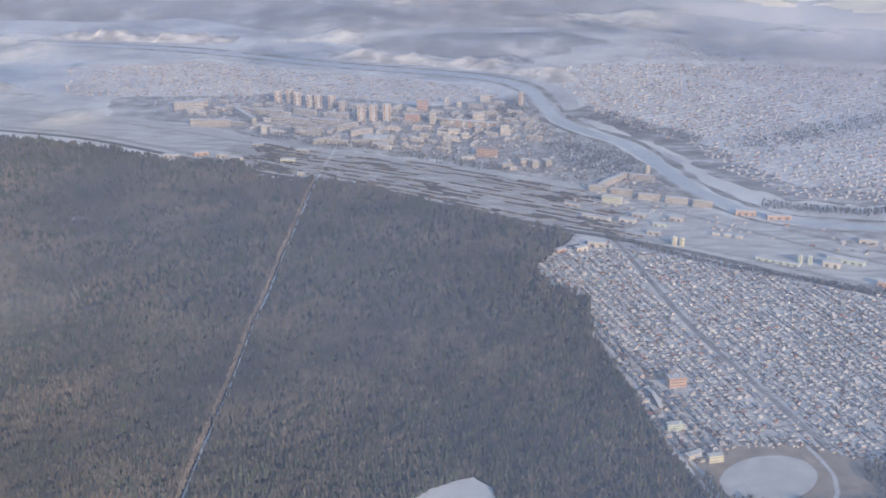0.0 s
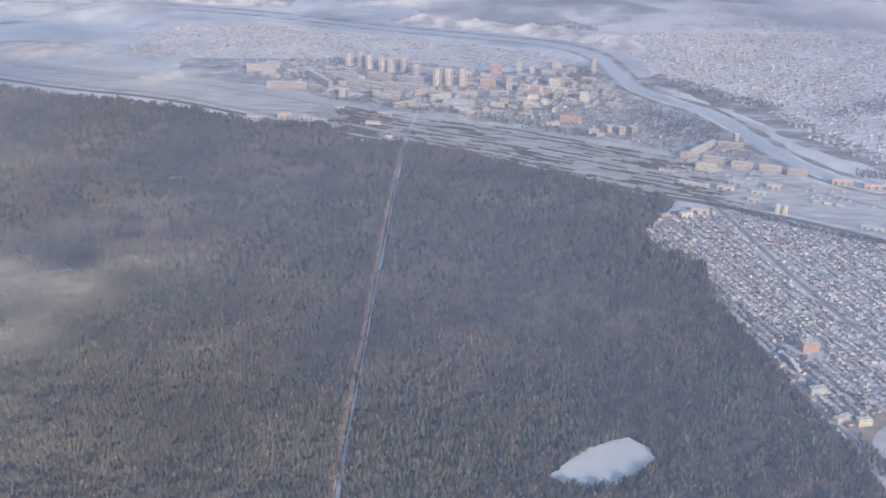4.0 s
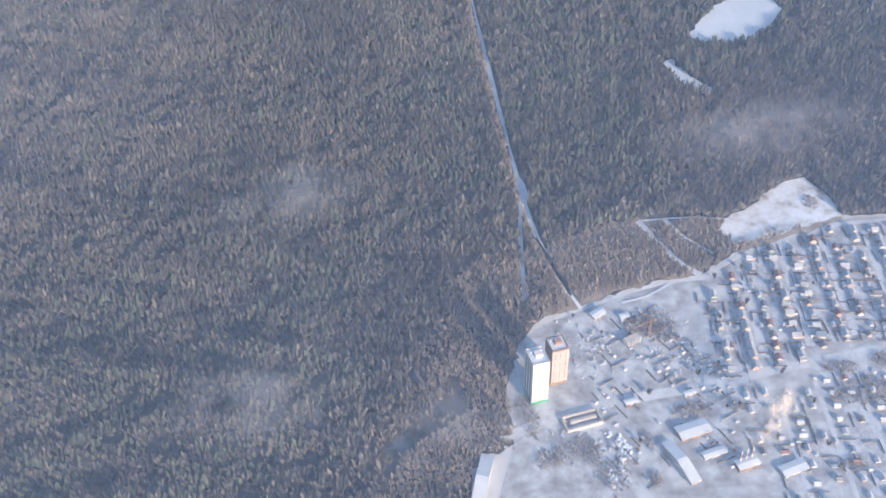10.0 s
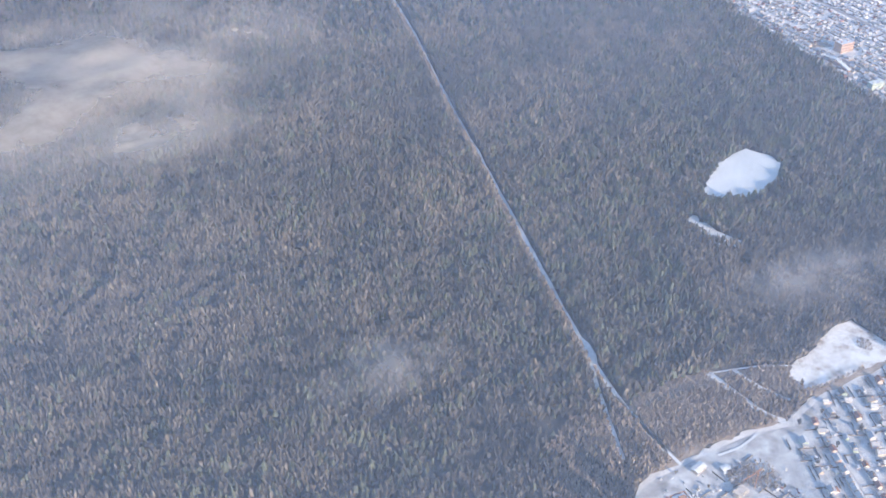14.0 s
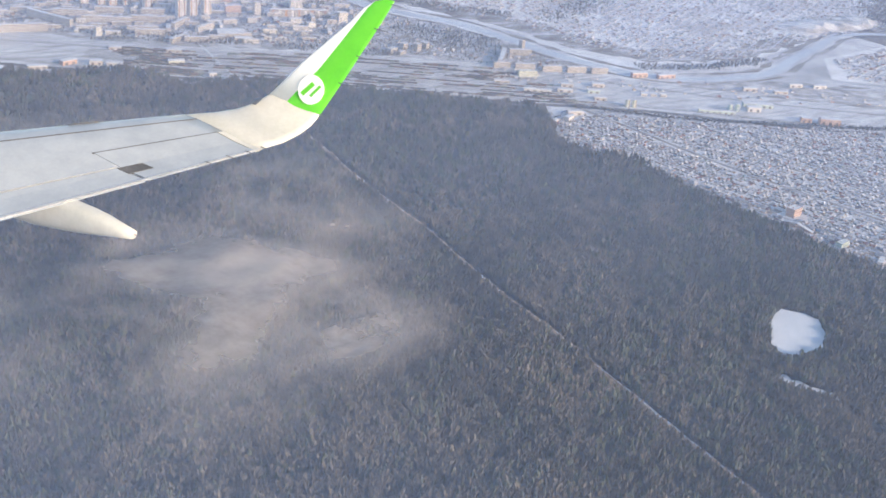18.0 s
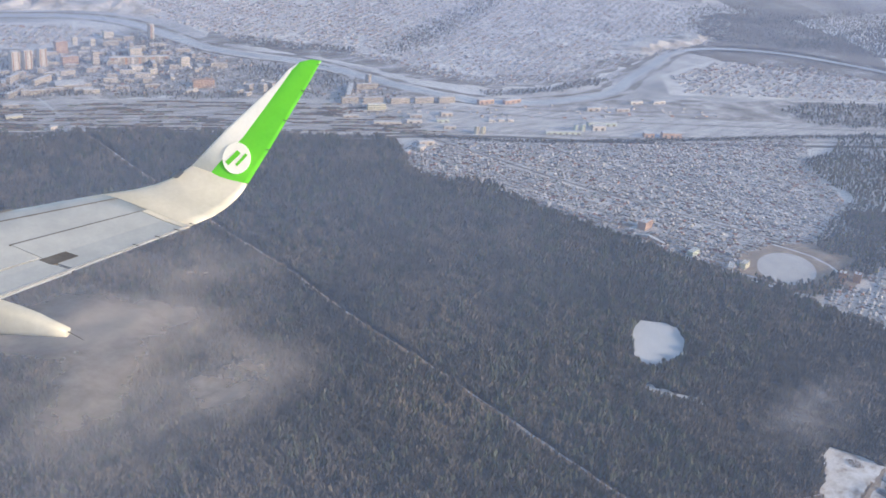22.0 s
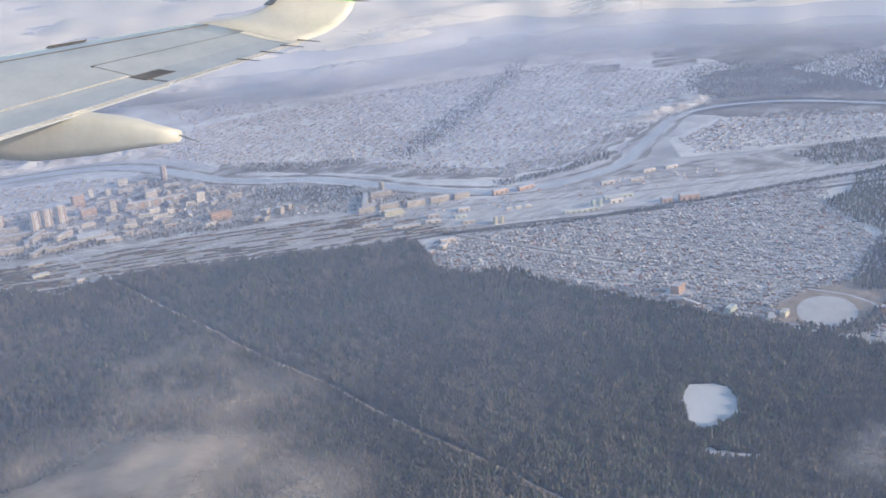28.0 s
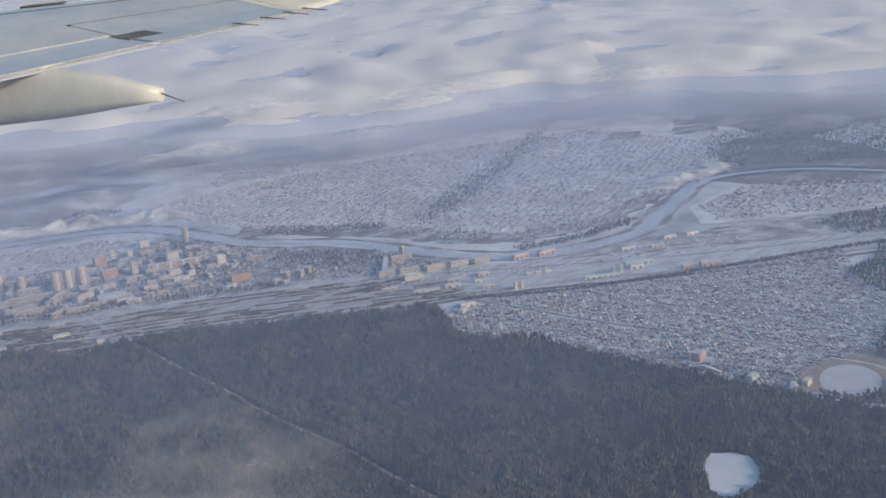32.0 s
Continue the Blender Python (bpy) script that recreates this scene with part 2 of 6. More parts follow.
M_CRANE = surface("crane_paint", [(0.3, (0.40, 0.22, 0.14)), (0.7, (0.50, 0.30, 0.20))], 1.0, 0.6)
# wing grey carries a blue sky reflection and some fuselage shade in its base
M_WING = surface("sky_tinted_wing_paint", [(0.35, (0.29, 0.325, 0.37)), (0.65, (0.35, 0.385, 0.43))], 1.5, 0.24, space="Object", fine=14.0, coat=0.3, grain=0.2)
M_WINGW = surface("white_gloss_paint", [(0.35, (0.46, 0.46, 0.43)), (0.65, (0.53, 0.53, 0.50))], 1.5, 0.35, space="Object", fine=12.0, coat=0.2, grain=0.2)
M_LIME = surface("lime_green_paint", [(0.35, (0.10, 0.50, 0.02)), (0.65, (0.14, 0.58, 0.03))], 1.2, 0.35, space="Object", fine=10.0, coat=0.3, grain=0.2)
M_DISC = surface("white_disc_paint", [(0.35, (0.80, 0.80, 0.78)), (0.65, (0.86, 0.86, 0.84))], 2.0, 0.35, space="Object", grain=0.2)
M_SEAL = surface("dark_seal", [(0.3, (0.06, 0.06, 0.065)), (0.7, (0.12, 0.12, 0.125))], 3.0, 0.6, space="Object")
M_METAL = surface("bare_metal_edge", [(0.3, (0.62, 0.62, 0.62)), (0.7, (0.75, 0.75, 0.74))], 3.0, 0.3, 0.6, space="Object")
M_LAMP = surface("lamp_glass", [(0.3, (0.10, 0.11, 0.13)), (0.7, (0.22, 0.23, 0.26))], 3.0, 0.1, space="Object")
M_BRUSH = surface("brown_brush", [(0.35, (0.26, 0.215, 0.18)), (0.65, (0.38, 0.325, 0.28))], 0.2, 0.9, vary="island", spread=0.2, fine=1.0)
M_BIRCH = surface("birch_twigs", [(0.35, (0.13, 0.115, 0.10)), (0.65, (0.19, 0.168, 0.147))], 0.2, 0.9, vary="island", spread=0.2, fine=1.0)
M_CLOUD = vapour("cloud_droplets", (0.84, 0.78, 0.76), 0.26, 0.74, 0.62, 0.045, detail=9.0)
M_WISP = vapour("torn_cloud", (0.86, 0.79, 0.76), 0.30, 0.72, 0.55, 0.055, detail=9.0, see=0.45)
M_PUFF = vapour("bright_cloud", (0.90, 0.89, 0.90), 0.28, 0.74, 0.66, 0.024, see=0.4, detail=8.0)
M_MIST = vapour("mist", (0.80, 0.78, 0.80), 0.34, 0.74, 0.38, 0.13, detail=8.0)
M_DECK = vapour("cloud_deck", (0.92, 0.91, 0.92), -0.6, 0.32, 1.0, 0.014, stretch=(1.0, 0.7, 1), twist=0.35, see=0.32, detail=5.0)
M_BANKC = surface("far_cloud", [(0.35, (0.62, 0.68, 0.78)), (0.65, (0.82, 0.84, 0.88))], 0.002, 1.0, fine=0.008)
# blue and pale tints paint the scattered light of the air
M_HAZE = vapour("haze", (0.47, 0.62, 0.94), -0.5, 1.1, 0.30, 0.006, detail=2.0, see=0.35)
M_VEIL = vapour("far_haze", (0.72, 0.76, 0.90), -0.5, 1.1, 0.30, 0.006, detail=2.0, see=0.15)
M_SMOKE = vapour("smoke", (0.80, 0.70, 0.62), 0.32, 0.58, 0.85, 0.40, see=0.4)

# ---- mesh tools ----
rng = np.random.default_rng(7)


def part(name, mesh, material, parent=None, label=""):
    if isinstance(mesh, bmesh.types.BMesh):
        me = bpy.data.meshes.new(name)
        mesh.to_mesh(me)
        mesh.free()
        mesh = me
    if material and not mesh.materials:
        mesh.materials.append(material)
    ob = new(name, mesh)
    if parent:
        ob.parent = parent
    if label:
        ob["label"] = label
    return ob


def raw_mesh(name, verts, faces, smooth=False):
    """A mesh from arrays; faces: one array of equal-sided faces, or a list of such arrays."""
    faces = faces if isinstance(faces, list) else [faces]
    me = bpy.data.meshes.new(name)
    verts = np.asarray(verts, np.float32)
    me.vertices.add(len(verts))
    me.vertices.foreach_set("co", verts.ravel())
    loops = np.concatenate([f.ravel() for f in faces]).astype(np.int32)
    sizes = np.concatenate([np.full(len(f), f.shape[1]) for f in faces])
    me.loops.add(len(loops))
    me.loops.foreach_set("vertex_index", loops)
    me.polygons.add(len(sizes))
    me.polygons.foreach_set("loop_start", np.r_[0, np.cumsum(sizes)[:-1]].astype(np.int32))
    me.update(calc_edges=True)
    me.polygons.foreach_set("use_smooth", np.full(len(sizes), smooth))
    return me


def inside(poly, p):
    """Which of the points p lie in the polygon."""
    x, y = p[:, 0], p[:, 1]
    r = np.zeros(len(p), bool)
    a = np.asarray(poly, float)
    for (x1, y1), (x2, y2) in zip(a, np.roll(a, -1, 0)):
        if y1 != y2:
            r ^= ((y1 > y) != (y2 > y)) & (x < (x2 - x1) * (y - y1) / (y2 - y1) + x1)
    return r


def roughen(poly, step=3.0, amount=0.8, seed=1):
    """The polygon with its sides broken into short uneven runs."""
    g = np.random.default_rng(seed)
    out = []
    a = np.asarray(poly, float)
    for p, q in zip(a, np.roll(a, -1, 0)):
        n = max(1, int(np.linalg.norm(q - p) / step))
        for k in range(n):
            out.append(p + (q - p) * k / n + (g.normal(0, amount, 2) if k else 0))
    return np.array(out)


def sheet(name, poly, z, material, parent=None, label="", kind="structure"):
    bm = bmesh.new()
    f = bm.faces.new([bm.verts.new((x, y, z)) for x, y in poly])
    bm.normal_update()
    if f.normal.z < 0:
        f.normal_flip()
    bmesh.ops.triangulate(bm, faces=bm.faces[:])
    ob = part(name, bm, material, parent)
    if not parent:
        tagged(ob, label, name.replace("_", " "), kind=kind)
    return ob


def ribbon_arrays(points, width):
    p = np.asarray(points, float)
    d = np.gradient(p, axis=0)
    d /= np.linalg.norm(d, axis=1)[:, None]
    nrm = np.c_[-d[:, 1], d[:, 0]]
    w = np.broadcast_to(np.asarray(width, float), (len(p),))[:, None] / 2
    return p + nrm * w, p - nrm * w


def smooth_line(points, step=4.0):
    """A smooth curve through the points (Catmull-Rom)."""
    p = np.asarray(points, float)
    p = np.vstack([2 * p[0] - p[1], p, 2 * p[-1] - p[-2]])
    out = []
    for i in range(1, len(p) - 2):
        n = max(2, int(np.linalg.norm(p[i + 1] - p[i]) / step))
        for t in np.linspace(0, 1, n, endpoint=False):
            a, b, c, d = p[i - 1 : i + 3]
            out.append(0.5 * (2 * b + (c - a) * t + (2 * a - 5 * b + 4 * c - d) * t * t + (3 * b - a - 3 * c + d) * t**3))
    return np.array(out + [p[-2]])


def ribbon(name, points, width, z, material, label="", kind="structure", rise=0.02, parent=None):
    a, b = ribbon_arrays(points, width)
    n = len(a)
    v = np.r_[np.c_[a, np.full(n, z)], np.c_[b, np.full(n, z)]]
    i = np.arange(n - 1)
    f = np.c_[i, i + n, i + n + 1, i + 1]
    ob = part(name, raw_mesh(name, v, f), material, parent)
    if not parent:
        tagged(ob, label, name.replace("_", " "), kind=kind)
    return ob


def box_bm(bm, x, y, z, sx, sy, sz, turn=0.0, taper=1.0):
    """A box on its base at (x, y, z)."""
    c, s = math.cos(turn), math.sin(turn)
    vs = []
    for k, h in enumerate((0, sz)):
        g = taper if k else 1.0
        for dx, dy in ((-1, -1), (1, -1), (1, 1), (-1, 1)):
            px, py = dx * sx / 2 * g, dy * sy / 2 * g
            vs.append(bm.verts.new((x + px * c - py * s, y + px * s + py * c, z + h)))
    for q in ((0, 3, 2, 1), (4, 5, 6, 7), (0, 1, 5, 4), (1, 2, 6, 5), (2, 3, 7, 6), (3, 0, 4, 7)):
        bm.faces.new([vs[i] for i in q])
    return vs


def box(name, material, parent, x, y, z, sx, sy, sz, turn=0.0, label="", taper=1.0):
    bm = bmesh.new()
    box_bm(bm, x, y, z, sx, sy, sz, turn, taper)
    return part(name, bm, material, parent, label)


# ---- ground, river and land cover ----
FOREST = [(-330, 90), (-330, 505), (-210, 478), (-137, 444), (-78, 424), (-55, 408), (-30, 405), (-15, 384), (-2, 386), (17, 376), (35, 362), (52, 351), (69, 338), (80, 331), (72, 316), (66, 306), (70, 292), (78, 284), (76, 262), (79, 246), (82, 226), (84, 211), (88, 196), (88, 178), (92, 160), (110, 140), (120, 130), (70, 132), (47, 134), (36, 135), (25, 132), (19, 130), (12, 126), (6, 126), (1, 125), (-6, 123), (-13, 121), (-17, 117), (-20, 110), (-21, 100), (-27, 97), (-29, 80), (-60, 60), (-120, 50), (-330, 40)]
CLEARING = [(28, 186), (31, 190), (36, 195), (41, 198.5), (45, 200), (48.5, 196), (49, 193), (46, 188.5), (43, 186), (39, 183.5), (34, 183), (31, 184)]
GLADE = [(21.4, 179), (23.4, 180), (25, 174), (28, 169.8), (26.4, 167.4), (22.8, 170.6)]
WHITE = [(19, 137), (25, 140), (30, 143.5), (35, 145), (37, 139), (37.5, 135), (28, 133), (19, 131), (17.5, 134)]
NOTCH = [(74, 262), (77.5, 263.5), (79, 260), (76, 259)]
LINE = smooth_line([(6, 470), (3, 420), (0, 389), (-4, 313), (-7, 244), (-9, 196), (-10.4, 148), (-10, 139), (-9, 129), (-7, 121)])
SPUR = smooth_line([(-10.4, 148), (-12, 141), (-13, 135), (-14.5, 125)])
PATHS = [smooth_line([(-10.2, 138), (-8.6, 129), (-7, 122)]), smooth_line([(6, 139), (8, 133), (10, 128), (12, 126)]), smooth_line([(10, 139), (12, 134), (15, 130)]), smooth_line([(6, 139), (14, 138.5), (20, 137)]), smooth_line([(-1, 122.3), (3, 123), (7, 125)])]
SCRUB = [(-12.5, 121.5), (-9.0, 135.5), (0, 139.0), (16, 139), (18.5, 131), (12, 126.5), (1, 125)]
VILLAGE = [(66, 306), (72, 316), (76, 320), (87, 326), (98, 317), (114, 306), (133, 295), (162, 280), (203, 261), (186, 247), (173, 237), (160, 218), (136, 208), (124, 204), (112, 211), (98, 211), (90, 204), (84, 212), (82, 226), (80, 246), (77, 264), (78, 285), (70, 292)]
TOWN = [(-28, 80), (-21, 100), (-20, 110), (-17, 117), (-13, 120), (-6, 122), (1, 124), (6, 125), (12, 125), (19, 129), (25, 131), (36, 134), (70, 131), (120, 128), (120, 60), (-25, 60)]


def lift(p):
    """Gentle relief of the wooded upland: low ridges with shallow ravines, level towards its borders."""
    x, y = p[:, 0], p[:, 1]
    r = 0.9 * np.sin(x / 17 + 1.3 * np.sin(y / 29)) * np.cos(y / 23 - 0.7) + 0.55 * np.sin(y / 9.5 + x / 21 + np.sin(x / 13)) + 0.35 * np.sin(x / 6.1 - y / 7.7)
    fall = np.clip((y - 142) / 40, 0, 1) * np.clip((400 - y) / 60, 0, 1) * np.clip((70 - x) / 60, 0, 1)
    west = np.clip((-20 - x) / 30, 0, 1)
    run = 0.30 * x + 0.95 * y
    r = r + west * (1.5 * np.sin(run / 4.6 + 1.6 * np.sin(x / 15)) + 1.5)
    fold = np.sin(run / 1.55 + 2.3 * np.sin(x / 8.3 + y / 19) + 1.3 * np.sin(y / 5.7 - x / 11))
    r = r + (0.35 + 0.85 * west) * fold * (0.55 + 0.45 * np.sin(x / 13 - y / 17 + 1))
    return 0.45 * (r + 1.6) * np.maximum(fall, west * np.clip((y - 50) / 30, 0, 1) * np.clip((400 - y) / 60, 0, 1))


def near_line(p, line, width):
    d = np.full(len(p), 1e9)
    for a, b in zip(line[:-1], line[1:]):
        t = np.clip(((p - a) @ (b - a)) / ((b - a) @ (b - a)), 0, 1)
        d = np.minimum(d, np.hypot(*(p - a - t[:, None] * (b - a)).T))
    return d < width


tagged(sheet("ground", [(-5000, -5000), (5000, -5000), (5000, 5000), (-5000, 5000)], 0.0, M_SNOW), "snow-covered plain reaching the hazy horizon", "ground", kind="structure")
sheet("village_ground", roughen(VILLAGE, 4, 0.5, 3), 0.03, M_YARD, label="trodden snow between village houses and gardens")
sheet("town_ground", roughen(TOWN, 4, 0.4, 4), 0.03, M_TOWN, label="trodden snow of a small town at the forest edge")
sheet("suburb_ground", [(74, 560), (100, 500), (98, 462), (112, 438), (124, 410), (134, 380), (150, 358), (190, 350), (240, 362), (300, 362), (360, 330), (480, 330), (480, 520), (330, 540), (225, 560), (150, 610)], 0.02, M_SUBURB, label="snowy hillside of small suburban plots across the river")
sheet("old_quarter_ground", [(-140, 560), (-70, 575), (-14, 548), (38, 528), (62, 516), (72, 490), (40, 478), (-20, 500), (-90, 500)], 0.02, M_SUBURB, label="snowy ground of a low housing quarter by the river")
sheet("city_ground", roughen([(-95, 500), (-90, 470), (-50, 456), (-5, 425), (36, 408), (73, 387), (97, 362), (118, 345), (126, 362), (118, 380), (113, 400), (106, 420), (94, 438), (84, 456), (80, 486), (74, 498), (40, 482), (-20, 504)], 5, 1.0, 8), 0.021, M_CITY, label="grey trodden snow and yards of the town between river and railway")
sheet("flood_meadow", roughen([(92, 470), (112, 440), (126, 412), (134, 382), (150, 360), (190, 352), (240, 364), (236, 374), (190, 364), (158, 374), (148, 396), (142, 420), (128, 448), (104, 482)], 4, 1.5, 14), 0.035, M_FLOOD, label="brown scrubby flood meadow with snow patches beside the river")
sheet("works_ground", roughen([(140, 338), (185, 325), (230, 300), (330, 285), (430, 250), (430, 120), (262, 232), (205, 270), (160, 302), (126, 330)], 5, 1.2, 15), 0.022, M_CITY, label="trodden snow and waste ground beside the railway works")
sheet("east_suburb_ground", [(206, 322), (226, 343), (273, 349), (303, 326), (312, 284), (288, 264), (246, 290)], 0.024, M_SUBURB, label="snowy ground of an eastern suburb beyond the railway")

sheet("forest_border", roughen(FOREST, 1.0, 0.3, 17), 0.046, M_FLOOR, label="leaf-brown ground along the forest border, darkened as shade under trees")

# forest floor with its relief; its colour carries the shade between crowns
gx, gy = np.meshgrid(np.arange(-330, 122, 1.5), np.arange(40, 508, 1.5))
gp = np.c_[gx.ravel(), gy.ravel()]
gv = np.c_[gp, 0.05 + lift(gp)]
nx = gx.shape[1]
gi = (np.arange(gx.shape[0] - 1)[:, None] * nx + np.arange(nx - 1)[None]).ravel()
gf = np.c_[gi, gi + 1, gi + nx + 1, gi + nx]
gf = gf[inside(FOREST, gp[gf].reshape(-1, 2)).reshape(-1, 4).all(1)]
used = np.unique(gf)
remap = np.zeros(len(gp), int)
remap[used] = np.arange(len(used))
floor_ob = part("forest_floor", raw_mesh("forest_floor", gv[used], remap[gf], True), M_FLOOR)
tagged(floor_ob, "leaf-brown forest floor with thin patchy snow, darkened as shade between crowns", "forest floor", kind="structure")


def draped(name, poly, material, label, up=0.1):
    ring = roughen(poly, 1.2, 0.25, len(poly))
    bm = bmesh.new()
    z = float(lift(ring).max()) + up
    f = bm.faces.new([bm.verts.new((x, y, z)) for x, y in ring])
    bm.normal_update()
    if f.normal.z < 0:
        f.normal_flip()
    bmesh.ops.triangulate(bm, faces=bm.faces[:])
    return tagged(part(name, bm, material), label, name.replace("_", " "), kind="structure")


def draped_ribbon(name, line, width, material, label, up=0.14):
    a, b = ribbon_arrays(line, width)
    n = len(a)
    v = np.r_[np.c_[a, lift(a) + up], np.c_[b, lift(b) + up]]
    i = np.arange(n - 1)
    ob = part(name, raw_mesh(name, v, np.c_[i, i + n, i + n + 1, i + 1], True), material)
    return tagged(ob, label, "clearing", kind="structure")


draped("snow_meadow", CLEARING, M_FIELD, "smooth white snow meadow enclosed by forest")
draped("snow_glade", GLADE, M_FIELD, "narrow snowy glade among the trees")
draped("snow_field", WHITE, M_MEADOW, "white snow field between forest and town gardens")
draped("snow_notch", NOTCH, M_FIELD, "small snowy opening at the forest edge by the village")
fine_line = smooth_line(LINE[::2], 1.5)
wob = np.interp(np.arange(len(fine_line)), np.arange(0, len(fine_line), 4), rng.uniform(0.3, 1.0, len(range(0, len(fine_line), 4))))
wob += np.where((fine_line[:, 1] < 152) & (fine_line[:, 1] > 146), 1.2, 0)
wob = np.where(fine_line[:, 1] > 190, wob * 0.85, wob)
draped_ribbon("power_line_cut", fine_line + np.array([0.15, 0.0]), wob, M_FIELD, "straight snowy cut line running through the forest")
draped_ribbon("cut_spur", SPUR, 0.7, M_FIELD, "faint snowy side track in the forest")
for k, pl in enumerate(PATHS):
    draped_ribbon("forest_path", pl, (0.5, 1.1, 0.7, 0.4, 0.4)[k], M_FIELD, "snowy footpath from the town into the forest")
sheet("scrub_strip", roughen(SCRUB, 2, 0.6, 9), 0.09, M_SCRUB, label="brown leafless scrub at the forest edge")
sheet("scrub_park", roughen([(86, 213), (98, 213), (112, 213), (124, 206), (141, 204), (150, 216), (166, 206), (142, 190), (98, 182), (90, 190)], 2, 0.5, 12), 0.04, M_SCRUB, label="brown rough ground round the sports field")
sheet("scrub_bank", roughen([(20, 131.6), (28, 134), (37, 136), (37, 134.3), (26, 131.4), (19, 129.4)], 2, 0.3, 10), 0.10, M_SCRUB, label="brown scrub bank behind the town gardens")

RIVER = smooth_line([(-260, 640), (-190, 622), (-117, 606), (-72, 592), (-14, 563), (38, 543), (64, 531), (79, 513), (84, 488), (88, 460), (97, 442), (109, 425), (116, 402), (121, 380), (128, 362), (140, 345), (160, 337), (186, 335), (212, 346), (240, 357), (262, 366), (286, 362), (308, 342), (320, 310), (327, 280), (350, 235)], 5)
wd = np.interp(RIVER[:, 0], [-200, 60, 90, 125, 160, 260], [4.2, 4.4, 5.6, 5.4, 4.6, 3.8])
ribbon("river", RIVER, wd, 0.06, M_ICE, "frozen snow-dusted river bending past the town")
for side, far in ((1, 6.0), (-1, 5.0)):
    a, b = ribbon_arrays(RIVER, wd + far)
    edge = a if side > 0 else b
    g = np.random.default_rng(side + 5)
    ribbon("river_bank", edge, g.uniform(0.6, far * 0.7, len(edge)), 0.045, M_FLOOD, "dark scrubby strip along the river bank")

# ---- railway ----
RAIL_MID = np.array([(-210, 505), (-140, 470), (-87, 452), (-51, 432), (-15, 410), (36, 384), (73, 362), (97, 347), (130, 322), (153, 303), (212, 262), (262, 230), (420, 130)], float)
RAIL_MID = smooth_line(RAIL_MID, 6)
rw = np.interp(RAIL_MID[:, 0], [-200, -50, 0, 40, 90, 120, 220, 400], [26, 34, 36, 40, 44, 34, 26, 16])
ribbon("rail_yard_ground", RAIL_MID, rw, 0.05, M_RAILSNOW, "wide snowy railway yard between forest and town")


def offset_line(line, d):
    a, b = ribbon_arrays(line, 2.0)
    return line + (a - b) / 2 * np.asarray(d)[..., None] if np.ndim(d) else line + (a - b) / 2 * d


railway = tagged(new("railway"), "parallel railway tracks across a snowy marshalling yard", "railway")
rail_u = np.linspace(-0.46, 0.40, 26)
keep_x = (RAIL_MID[:, 0] > -150) & (RAIL_MID[:, 0] < 300)
TRACKS = []
for k, u in enumerate(rail_u):
    ln = offset_line(RAIL_MID, rw * u * np.interp(RAIL_MID[:, 0], [-200, -40, 20, 90, 140], [0.6, 0.75, 1, 0.9, 0.7]))
    lo, hi = (-40 + 26 * abs(u), 105 - 18 * abs(u)) if 2 < k < 24 else (-200, 420)
    ln = ln[(ln[:, 0] > lo) & (ln[:, 0] < hi)]
    if len(ln) > 3:
        TRACKS.append(ln)
        ribbon("track", ln, 0.24 if k % 3 else 0.36, 0.075, M_BALLAST, parent=railway)
ribbon("main_line_bed", offset_line(RAIL_MID, -rw * 0.47), 2.4, 0.07, M_BALLAST, "dark ballast of the main railway line along the forest")

wagon_bm = bmesh.new()
box_bm(wagon_bm, 0, 0, 0.14, 1.62, 0.40, 0.36)
box_bm(wagon_bm, 0, 0, 0.50, 1.56, 0.32, 0.05)
for dx in (-0.55, 0.55):
    box_bm(wagon_bm, dx, 0, 0.08, 0.36, 0.30, 0.07)
WAGON = bpy.data.meshes.new("wagon")
wagon_bm.to_mesh(WAGON)
wagon_bm.free()
WAGON.materials.append(M_WAGON)
g = np.random.default_rng(21)
for ln in TRACKS:
    seg = np.r_[0, np.cumsum(np.hypot(*np.diff(ln, axis=0).T))]
    s = g.uniform(0, 8)
    inner = ln[(ln[:, 0] > -30) & (ln[:, 0] < 100)]
    if len(inner) < 3:
        continue
    s += seg[np.argmax(ln[:, 0] > -30)]
    end = seg[len(ln) - 1 - np.argmax(ln[::-1, 0] < 100)]
    while s < end - 8:
        n = int(g.integers(4, 15))
        train = tagged(new("freight_train"), "row of parked freight wagons on a snowy siding", "train", group="freight trains in the yard")
        ang0 = None
        for k in range(n):
            q = s + k * 1.74
            if q > end:
                break
            x, y = np.interp(q, seg, ln[:, 0]), np.interp(q, seg, ln[:, 1])
            x2, y2 = np.interp(q + 1, seg, ln[:, 0]), np.interp(q + 1, seg, ln[:, 1])
            if k == 0:
                train.location = (x, y, 0.0)
            w = part("wagon", WAGON, None, train)
            w.matrix_local = pose(x - train.location.x, y - train.location.y, 0, 0, 0, math.degrees(math.atan2(y2 - y, x2 - x)))
        s += n * 1.74 + g.exponential(22) + 2.5

# ---- hills, bluffs ----


